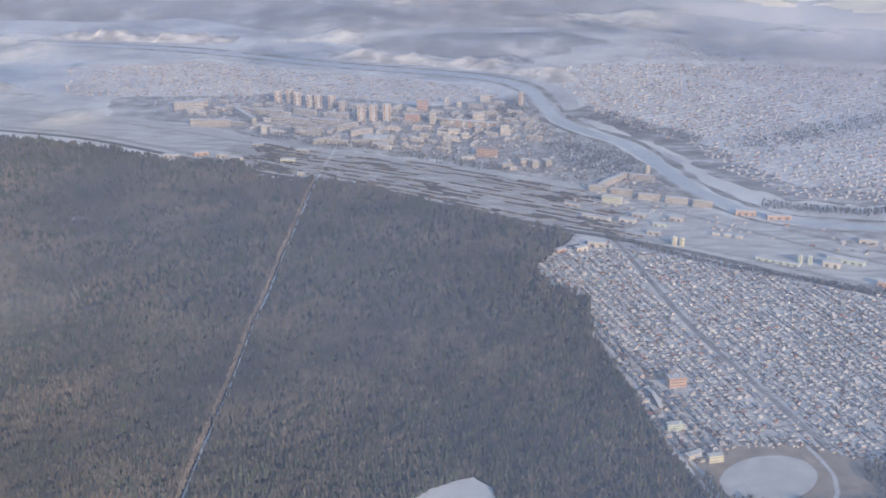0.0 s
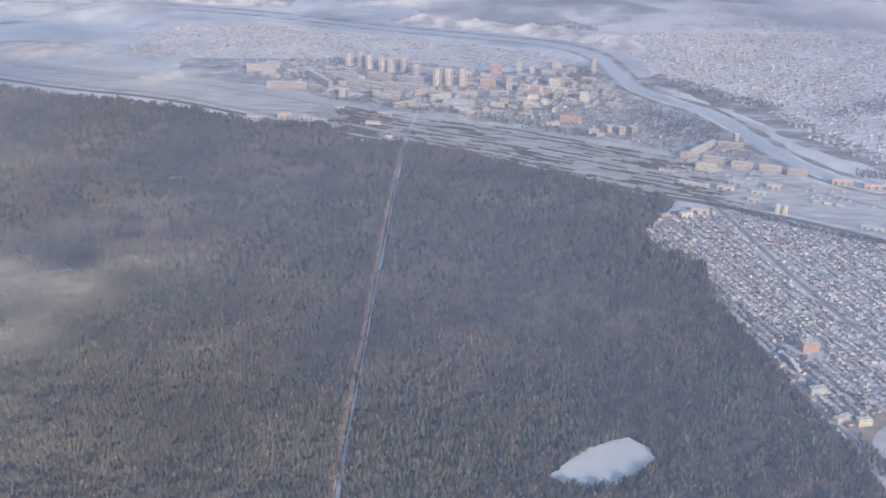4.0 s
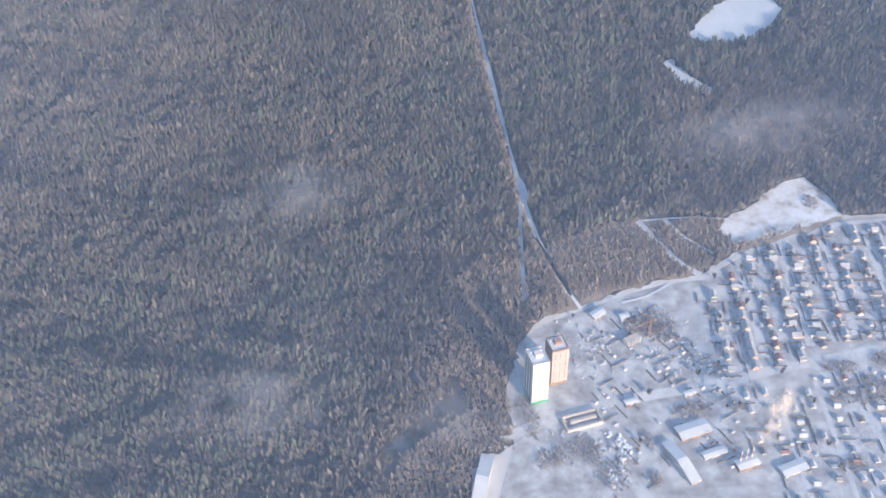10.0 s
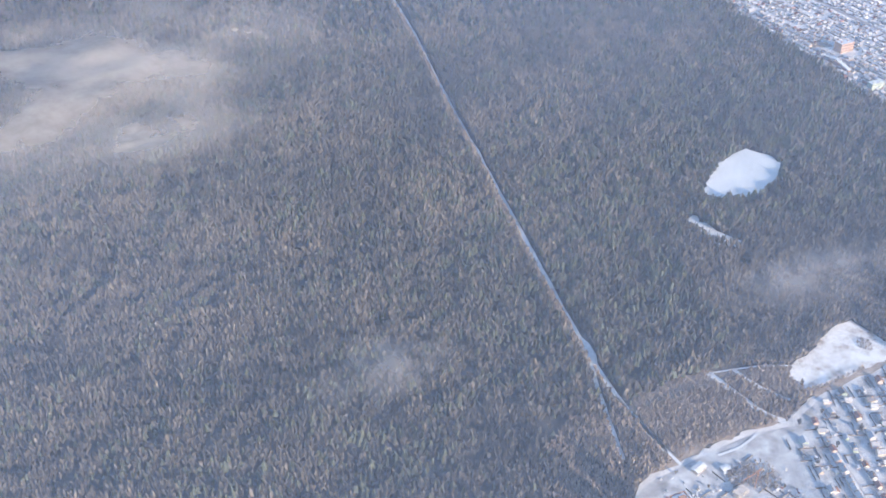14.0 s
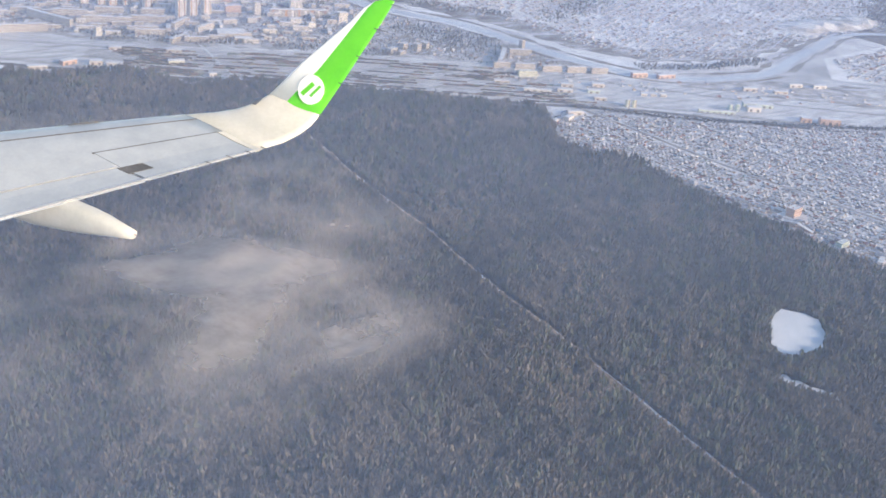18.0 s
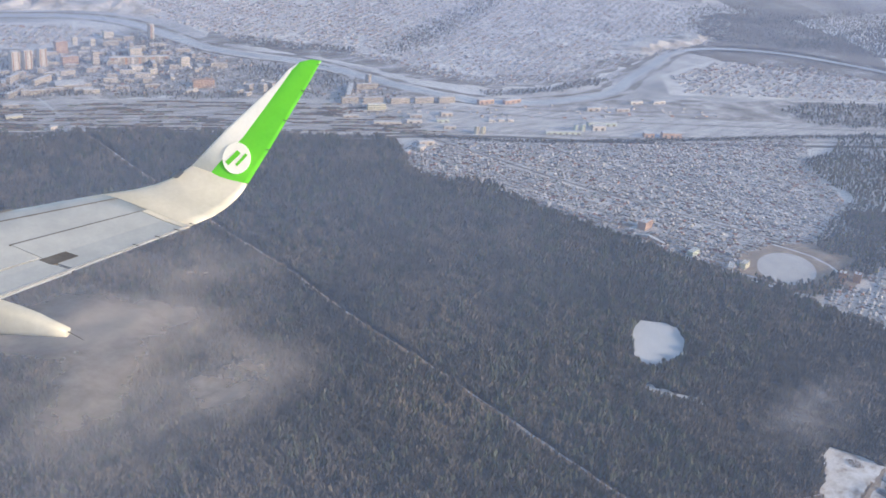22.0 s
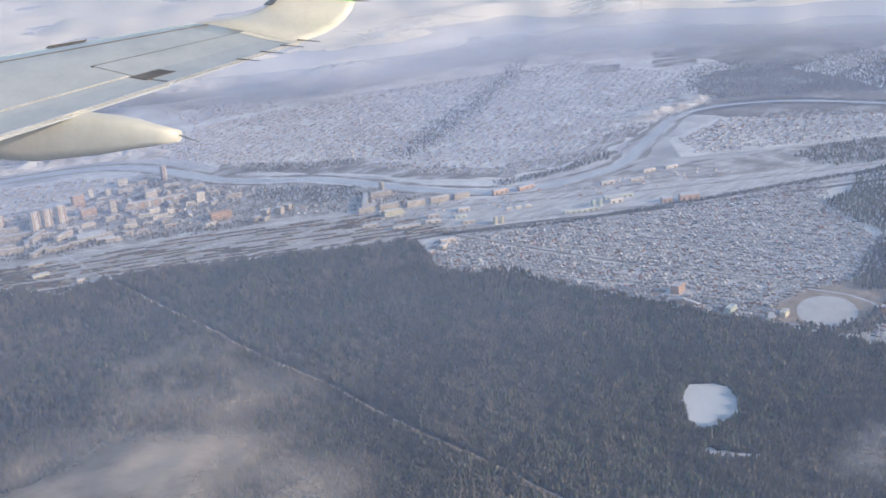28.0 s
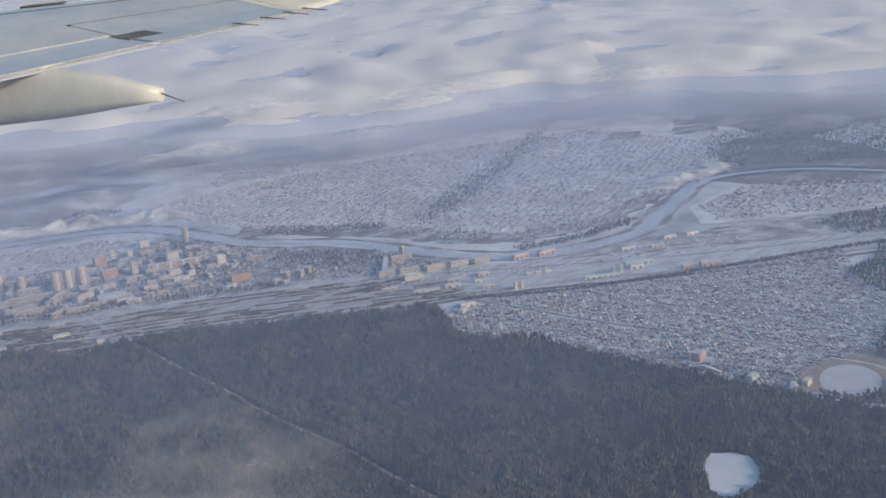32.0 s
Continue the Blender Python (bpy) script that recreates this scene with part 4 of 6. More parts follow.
def joined_houses(owner, spots, seed, sheds=0.6, scale=1.0):
    """Many far houses: walls and snowy roofs as two joined meshes."""
    g = np.random.default_rng(seed)
    n = len(spots)
    if sheds:
        k = g.uniform(0, 1, n) < sheds
        extra = spots[k].copy()
        extra[:, :2] += g.uniform(0.9, 1.5, (k.sum(), 1)) * np.stack([np.cos(g.uniform(0, 6.3, k.sum())), np.sin(g.uniform(0, 6.3, k.sum()))], 1)
        spots = np.vstack([spots, extra])
    m = len(spots)
    small = np.r_[np.ones(n), np.full(m - n, 0.6)] * scale
    w, d = g.uniform(0.95, 1.6, m) * small, g.uniform(0.8, 1.15, m) * small
    h, r = g.uniform(0.34, 0.56, m) * small, g.uniform(0.20, 0.38, m) * small
    c, s = np.cos(spots[:, 2]), np.sin(spots[:, 2])

    def at(lx, ly, z):
        return np.stack([spots[:, 0] + lx * c - ly * s, spots[:, 1] + lx * s + ly * c, z], -1)

    z0 = np.full(m, 0.03)
    ring = [at(a * w / 2, b * d / 2, z0) for a, b in ((-1, -1), (1, -1), (1, 1), (-1, 1))] + [at(a * w / 2, b * d / 2, z0 + h) for a, b in ((-1, -1), (1, -1), (1, 1), (-1, 1))]
    v = np.stack(ring + [at(-w / 2, 0 * d, z0 + h + r), at(w / 2, 0 * d, z0 + h + r)], 1)
    b = (np.arange(m) * 10)[:, None]
    quads = np.vstack([b + np.array(q) for q in ((0, 1, 5, 4), (1, 2, 6, 5), (2, 3, 7, 6), (3, 0, 4, 7))])
    tris = np.vstack([b + np.array(q) for q in ((7, 4, 8), (5, 6, 9))])
    part("walls", raw_mesh("walls", v.reshape(-1, 3), [quads, tris]), M_FARWALL, owner)
    o, t = 0.12 * small, 0.06
    e = [at(a * (w / 2 + o), bb * (d / 2 + o), z0 + h - o * r / (d / 2)) for a, bb in ((-1, -1), (1, -1), (1, 1), (-1, 1))] + [at(-(w / 2 + o), 0 * d, z0 + h + r), at(w / 2 + o, 0 * d, z0 + h + r)]
    up = [q + np.array([0, 0, t]) for q in e]
    v = np.stack(e + up, 1)
    b = (np.arange(m) * 12)[:, None]
    quads = np.vstack([b + np.array(q) for q in ((6, 7, 11, 10), (8, 9, 10, 11), (0, 4, 5, 1), (3, 2, 5, 4), (0, 1, 7, 6), (2, 3, 9, 8), (0, 6, 10, 4), (4, 10, 9, 3), (1, 5, 11, 7), (5, 2, 8, 11))])
    part("roofs", raw_mesh("roofs", v.reshape(-1, 3), quads), M_FARROOF, owner)


def lane_set(name, lanes, width, label, material=M_LANE, z=0.05):
    for a, b in lanes:
        ribbon(name, np.linspace(a, b, 6), width, z, material, label)


def fences(owner_label, spots, seed, part_of=0.8):
    """Dark board fences between the plots."""
    g = np.random.default_rng(seed)
    sp = spots[g.uniform(0, 1, len(spots)) < part_of]
    a = sp[:, 2] + np.pi / 2 * g.integers(0, 2, len(sp))
    ln, th, hh = g.uniform(1.6, 2.8, len(sp)), 0.05, g.uniform(0.18, 0.28, len(sp))
    ox = sp[:, :2] + 1.25 * np.stack([-np.sin(a), np.cos(a)], 1)
    c, s = np.cos(a), np.sin(a)
    corners = []
    for z in (0.03, 1):
        for p, q in ((-1, -1), (1, -1), (1, 1), (-1, 1)):
            lx, ly = p * ln / 2, q * th / 2
            corners.append(np.stack([ox[:, 0] + lx * c - ly * s, ox[:, 1] + lx * s + ly * c, 0.03 + (hh if z == 1 else 0 * hh)], -1))
    v = np.stack(corners, 1)
    b = (np.arange(len(sp)) * 8)[:, None]
    f = np.vstack([b + np.array(q) for q in ((4, 5, 6, 7), (0, 1, 5, 4), (1, 2, 6, 5), (2, 3, 7, 6), (3, 0, 4, 7))])
    return tagged(part("garden_fence", raw_mesh("garden_fence", v.reshape(-1, 3), f), M_FENCE), owner_label, "fence", kind="stuff")


# town at the forest edge, passed nearest
TOWN_HOUSES = [(9.5, 107), (11.5, 121), (15, 125.4), (19, 128.6), (25, 130.4), (36, 132.5), (48, 131), (48, 110.5), (28, 109), (16, 107.8)]
spots, lanes = rows_of_plots(TOWN_HOUSES, (15.3, 107), math.radians(82), 6.7, 1.95, 61, back=1.65, cross=0.2)
lane_set("town_lane", lanes, 1.25, "snow-packed lane between rows of town houses")
g = np.random.default_rng(62)
kept = spots[g.uniform(0, 1, len(spots)) < 0.9]
for x, y, a, _ in kept[:150]:
    house(x, y, a, int(g.choice(5, p=(0.28, 0.24, 0.26, 0.12, 0.10))), g, "houses of the town by the forest")
more_town = tagged(new("town_houses"), "further snow-roofed houses of the forest-edge town", "houses", kind="stuff")
sheds = spots.copy()
sheds[:, 0] += np.where(g.uniform(0, 1, len(sheds)) < 0.5, 1.0, -1.0) * g.uniform(0.6, 1.2, len(sheds))
joined_houses(more_town, np.vstack([kept[150:], sheds[::4]]), 68, 0.2, 0.5)
fences("dark board fences between snowy town gardens", np.vstack([spots, sheds]), 63)
SOUTH = [(8, 103.5), (28, 104.5), (48, 103), (100, 118), (110, 70), (12, 70)]
spots, lanes = rows_of_plots(SOUTH, (14.6, 100), math.radians(84), 5.6, 2.3, 64, back=1.5)
lane_set("south_lane", lanes, 0.7, "snow-packed lane in the southern part of town")
south_town = tagged(new("town_houses"), "rows of snowy low houses in the southern town", "houses", kind="stuff")
joined_houses(south_town, spots[np.random.default_rng(65).uniform(0, 1, len(spots)) < 0.75], 66, 0.6, 0.62)
fences("dark board fences in the southern town", spots, 67)
lot, _ = rows_of_plots([(-10, 99), (-8, 118), (4, 121), (9, 112), (9, 92), (-6, 92)], (-4, 106), math.radians(22), 2.6, 1.7, 165, back=0.8)
lot = lot[np.random.default_rng(166).uniform(0, 1, len(lot)) < 0.26]
lot_sheds = tagged(new("lot_sheds"), "small snowy sheds and stores on the town lot", "sheds", kind="stuff")
joined_houses(lot_sheds, lot, 167, 0.3, 0.36)
fences("dark fences round the town lots", lot, 168)
ribbon("town_road", smooth_line([(-30, 99), (-12, 104.0), (-2, 105), (8, 105.6), (15, 106.6), (32, 108), (60, 111)]), 1.6, 0.055, M_LANE, "snow-packed main road through the small town")
ribbon("edge_road", smooth_line([(12, 125.5), (19, 129.2), (25, 131), (36, 133.3), (70, 131)]), 0.9, 0.056, M_LANE, "snowy lane between gardens and forest")

# village beside the railway
vturn = math.radians(-74)
VROAD = smooth_line([(89, 332), (92, 320), (100, 271), (107, 243), (112, 225), (116, 211)])
spots, lanes = rows_of_plots([(q[0], q[1]) for q in VILLAGE], (100, 271), vturn, 4.4, 1.5, 71, back=1.25)
lane_set("village_lane", lanes, 0.7, "snowy lane between rows of village houses")
g = np.random.default_rng(72)
spots = spots[g.uniform(0, 1, len(spots)) < 0.92]
spots = spots[(np.hypot(spots[:, 0] - 90, spots[:, 1] - 238) > 4.5) & ~near_line(spots[:, :2], VROAD, 1.5)]
first = (spots[:, 0] < 96) & (spots[:, 1] < 300)
for x, y, a, _ in spots[first][:150]:
    house(x, y, a, int(g.choice(5, p=(0.30, 0.24, 0.28, 0.10, 0.08))), g, "village houses along the forest")
village = tagged(new("village_houses"), "dense rows of snow-roofed village houses", "houses", kind="stuff")
joined_houses(village, np.vstack([spots[first][150:], spots[~first]]), 73, 0.7, 0.66)
fences("dark board fences between village gardens", spots, 74)
ribbon("village_road", VROAD, 1.5, 0.06, M_ROAD, "dark straight road through the village")
ribbon("forest_road", smooth_line([(77, 262), (80, 246), (83.5, 224), (86, 210), (90, 199), (90.5, 180), (92, 160)]), 0.9, 0.06, M_LANE, "snowy road along the forest edge")

# suburbs across the river and in the distance
for nm, poly, org, trn, plot, street, keep, seed, words in (
    ("suburb_houses", [(100, 500), (104, 470), (118, 442), (134, 420), (140, 385), (156, 362), (190, 353), (240, 366), (300, 368), (340, 390), (345, 500), (225, 548), (120, 560), (88, 545)], (200, 430), 0.5, 2.0, 3.6, 0.65, 81, "wide snowy suburb of small houses on the far bank"),
    ("old_quarter_houses", [(-130, 556), (-70, 570), (-14, 544), (38, 524), (60, 512), (68, 496), (40, 488), (0, 494), (-60, 500), (-120, 505)], (0, 510), 0.9, 2.0, 3.8, 0.61, 82, "low snow-roofed houses of the river quarter"),
    ("east_houses", [(212, 320), (228, 340), (272, 344), (300, 322), (306, 284), (286, 271), (247, 294)], (260, 310), 0.3, 2.0, 3.6, 0.80, 83, "snowy houses of an eastern suburb"),
    ("hill_houses", [(140, 565), (225, 556), (300, 560), (260, 620), (150, 620)], (200, 580), 0.2, 3.2, 6.0, 0.6, 84, "scattered snowy houses on the far slope"),
    ("inner_houses", [(-88, 496), (-50, 460), (-5, 430), (36, 412), (60, 400), (100, 372), (112, 356), (114, 380), (104, 412), (84, 448), (74, 486), (40, 478), (-20, 498)], (20, 450), 0.25, 3.2, 5.2, 0.55, 87, "low snowy houses and sheds between the town blocks"),
    ("works_sheds", [(80, 362), (112, 338), (150, 314), (200, 292), (205, 300), (160, 330), (118, 350), (92, 372)], (130, 328), -0.55, 3.6, 4.5, 0.45, 89, "snow-roofed sheds and stores beside the railway"),
    ("bank_houses", [(74, 470), (84, 452), (80, 440), (70, 436), (70, 462)], (76, 455), 1.0, 2.2, 4.0, 0.9, 85, "cluster of small houses on the near river bank"),
):
    spots, lanes = rows_of_plots(poly, org, trn, street, plot, seed, back=1.5)
    gg = np.random.default_rng(seed + 1)
    gap = 0.5 + 0.5 * np.sin(spots[:, 0] / 13 + np.sin(spots[:, 1] / 17) * 2)
    spots = spots[gg.uniform(0, 1, len(spots)) < keep * (0.6 + 0.4 * gap)]
    spots[:, :2] += gg.normal(0, 0.55, (len(spots), 2))
    spots[:, 2] += np.where(gg.uniform(0, 1, len(spots)) < 0.3, math.pi / 2, 0)
    own = tagged(new(nm), words, "houses", kind="stuff")
    joined_houses(own, spots, seed + 2, 0.4, 0.78)
    lane_set("suburb_lane", lanes, 0.7, "snowy lane in a far suburb", z=0.045)

# ---- blocks of flats and large buildings ----


def flats(x, y, w, d, h, turn, wall, label, floors=5, category="apartment block", stripes=0, roof=M_FIELD, group=""):
    """A panel block: walls, snowy flat roof with parapet, a dark window band on each floor, loggia stripes."""
    label = label if len(label.split()) > 3 else label + " under a snowy roof"
    o = new("apartment_block")
    o.matrix_basis = pose(x, y, 0.03, 0, 0, math.degrees(turn))
    tagged(o, label, category, group)
    box("wall", wall, o, 0, 0, 0, w, d, h)
    box("roof", roof, o, 0, 0, h, w - 0.12, d - 0.12, 0.05)
    bm = bmesh.new()
    for sx, sy, lx, ly in ((0, d / 2 - 0.03, w, 0.06), (0, -d / 2 + 0.03, w, 0.06), (w / 2 - 0.03, 0, 0.06, d), (-w / 2 + 0.03, 0, 0.06, d)):
        box_bm(bm, sx, sy, h, lx, ly, 0.10)
    part("parapet", bm, wall, o)
    step = h / floors
    n = max(2, int(w / 0.5))
    for k in range(floors):
        bm = bmesh.new()
        for i in range(n):
            px = -w / 2 + (i + 0.5) * w / n
            for s in (-1, 1):
                box_bm(bm, px, s * d / 2, k * step + step * 0.35, w / n * 0.45, 0.03, step * 0.42)
        part("window_row", bm, M_GLASS, o)
    for k in range(stripes):
        px = -w / 2 + (k + 0.5) * w / stripes
        for s in (-1, 1):
            box("loggia", M_BRICK if k % 2 == 0 else M_WHITEP, o, px, s * (d / 2 + 0.05), 0.1, w / stripes * 0.34, 0.10, h - 0.15)
    bm = bmesh.new()
    for q in (-0.25, 0.25):
        box_bm(bm, q * w, 0, h + 0.05, 0.35, 0.35, 0.22)
    part("lift_house", bm, wall, o)
    return o


g = np.random.default_rng(91)
for x, y in ((-25, 490), (-20, 490), (-16.5, 485), (-11, 482), (-7.5, 480), (-2, 480), (3, 472)):
    flats(x, y, 3.0, 2.2, 5.2 + g.uniform(-0.4, 0.5), 0.1, M_WHITEP, "pale high-rise apartment tower catching low sun", 14, "tower block", 3, group="towers along the rail yard")
for x, y, w in ((11, 460, 3.2), (15.6, 460, 3.0), (21, 460, 3.0)):
    flats(x, y, w, 2.3, 6.6, 0.12, M_WHITEP, "tall white and brown apartment tower near the tracks", 16, "tower block", 3, group="three tall towers")
flats(75, 480, 1.9, 1.9, 6.2, 0.1, M_PANEL, "lone tall apartment tower near the river", 16, "tower block", 2)
for x, y, w, d, h, t in ((-47, 454, 16, 1.8, 2.6, -0.12), (-35, 464, 1.8, 20, 2.6, 0.5), (-17, 458, 17, 1.6, 2.2, -0.42), (-3, 455, 12, 1.6, 2.2, -0.4), (-26, 470, 12, 1.6, 2.2, -0.4), (-12, 470, 10, 1.6, 2.2, -0.4), (2, 464, 8, 1.6, 2.2, -0.4), (-60, 480, 12, 2.6, 3.2, 0.1), (-56, 484, 6, 2.4, 3.0, 0.1), (-40, 476, 10, 1.5, 2.2, -0.4), (6, 448, 10, 1.5, 2.0, 0.7), (12, 440, 9, 1.5, 2.0, 0.5), (-8, 440, 10, 1.5, 1.8, -0.3), (-2, 430, 8, 1.5, 1.6, 0.6), (4, 428, 8, 1.4, 1.6, -0.3)):
    flats(x, y, w, d, h, t, M_PANEL, "long pale panel apartment block with snowy roof", 5, group="panel blocks")
flats(-25, 443, 2.2, 1.6, 3.0, 0.1, M_WHITEP, "white nine-storey block by the tracks", 9, "tower block")
for x, y, w, d, h, m, words in ((31, 459, 6.0, 2.2, 3.0, M_ORANGE, "orange-brown brick apartment block"), (39, 455, 2.4, 2.2, 4.8, M_PANEL, "grey-brown slab tower in the town"), (35, 475, 4.5, 2.4, 4.6, M_ORANGE, "stepped brick high-rise block"), (45, 485, 2.0, 1.8, 3.0, M_WHITEP, "white apartment block among trees"), (50, 480, 1.8, 1.6, 2.6, M_WHITEP, "small white apartment block"), (61, 489, 4.0, 2.0, 2.6, M_WHITEP, "white block near the river"), (57, 459, 4.6, 2.0, 3.2, M_WHITEP, "bright white hospital-like block"), (66, 438, 3.4, 2.0, 3.6, M_WHITEP, "white apartment tower with dark window strips"), (47, 439, 4.4, 2.2, 2.2, M_WHITEP, "white public building with annexes"), (51, 434, 3.0, 1.8, 1.8, M_WHITEP, "low white wing of a public building"), (24, 446, 5, 1.6, 1.6, M_PANEL, "low panel block"), (33, 446, 4, 1.5, 1.6, M_PANEL, "low panel block with snowy roof")):
    flats(x, y, w, d, h, -0.05, m, words, 6, "town block")
flats(53.5, 449, 22, 2.0, 2.6, -0.33, M_PANEL, "very long pale apartment slab", 8, stripes=9)
flats(58, 411, 7.5, 2.4, 2.6, -0.3, M_ORANGE, "salmon brick building with a red roof", 4, "public building", roof=M_ORANGE)
flats(51, 407, 5, 1.5, 1.0, 0.2, M_WHITEP, "low white annex in the park", 2, "public building")
for x, y, w, d, h in ((64, 398, 4, 2, 1.4), (70, 400, 3, 2, 2.2), (73.5, 397, 2.5, 2.4, 2.6), (78, 399, 2.2, 3, 2.2), (66, 395, 3.0, 1.5, 1.0)):
    flats(x, y, w, d, h, 0.4, M_PANEL, "grey-brown institutional building beside the yard", 4, "office building")
for x, y, w, d, t in ((92, 371, 6, 1.6, -0.3), (98, 379, 16, 1.6, 0.85), (108, 382, 8, 1.6, -0.4), (99, 367, 7, 1.6, -0.35), (107, 362, 7, 1.6, -0.32), (115, 358.5, 7, 1.7, -0.3), (122.5, 355, 6, 1.7, -0.3)):
    flats(x, y, w, d, 2.0, t, M_PANEL, "five-storey apartment block around a courtyard", 5, group="blocks by the station")
flats(110, 384, 1.6, 1.6, 4.6, 0.3, M_PANEL, "slim tower near the river bank", 12, "tower block")
flats(95, 360, 6.2, 2.0, 2.0, -0.45, M_YELLOW, "cream railway station building in sunlight", 3, "station")


# rows of low slabs between the larger blocks
g = np.random.default_rng(97)
CITY_BLOCKS = [(-70, 486), (-48, 460), (-5, 432), (30, 416), (46, 418), (62, 428), (80, 430), (76, 470), (66, 488), (40, 474), (0, 488), (-40, 492)]
taken = [(q.location.x, q.location.y) for q in scene.objects if q.name.startswith("apartment_block")]
for x, y in scatter(CITY_BLOCKS, 42.0, 98):
    if min(math.hypot(x - a, y - c) for a, c in taken) < 4.2:
        continue
    taken.append((x, y))
    flats(x, y, g.uniform(2.6, 6.5), g.uniform(1.1, 1.6), g.uniform(0.8, 1.7), -0.38 + (math.pi / 2 if g.uniform() < 0.3 else 0) + g.normal(0, 0.05), M_PANEL if g.uniform() < 0.65 else M_WHITEP, "low pale town block with a snowy flat roof", 4, "town block", group="low town blocks")


def hall(x, y, w, d, h, turn, wall, label, category="warehouse", roof=M_SHED, bays=0):
    """A long shed: walls, low gabled roof, doors along the front."""
    label = label if len(label.split()) > 3 else label + " under a snowy roof"
    o = new("warehouse")
    o.matrix_basis = pose(x, y, 0.03, 0, 0, math.degrees(turn))
    tagged(o, label, category)
    box("wall", wall, o, 0, 0, 0, w, d, h)
    bm = bmesh.new()
    b, r = d / 2 + 0.1, d * 0.10
    prof = [(-b, h), (0, h + r), (b, h), (b, h + 0.08), (0, h + r + 0.08), (-b, h + 0.08)]
    l = [bm.verts.new((-w / 2 - 0.1, yy, zz)) for yy, zz in prof]
    rr = [bm.verts.new((w / 2 + 0.1, yy, zz)) for yy, zz in prof]
    for i in range(6):
        bm.faces.new((l[i], l[(i + 1) % 6], rr[(i + 1) % 6], rr[i]))
    bm.faces.new(l[::-1])
    bm.faces.new(rr)
    bmesh.ops.recalc_face_normals(bm, faces=bm.faces[:])
    part("roof", bm, roof, o)
    for k in range(bays or max(2, int(w / 2))):
        n = bays or max(2, int(w / 2))
        box("door", M_FENCE, o, -w / 2 + (k + 0.5) * w / n, -d / 2 - 0.01, 0, w / n * 0.4, 0.04, h * 0.6)
    return o


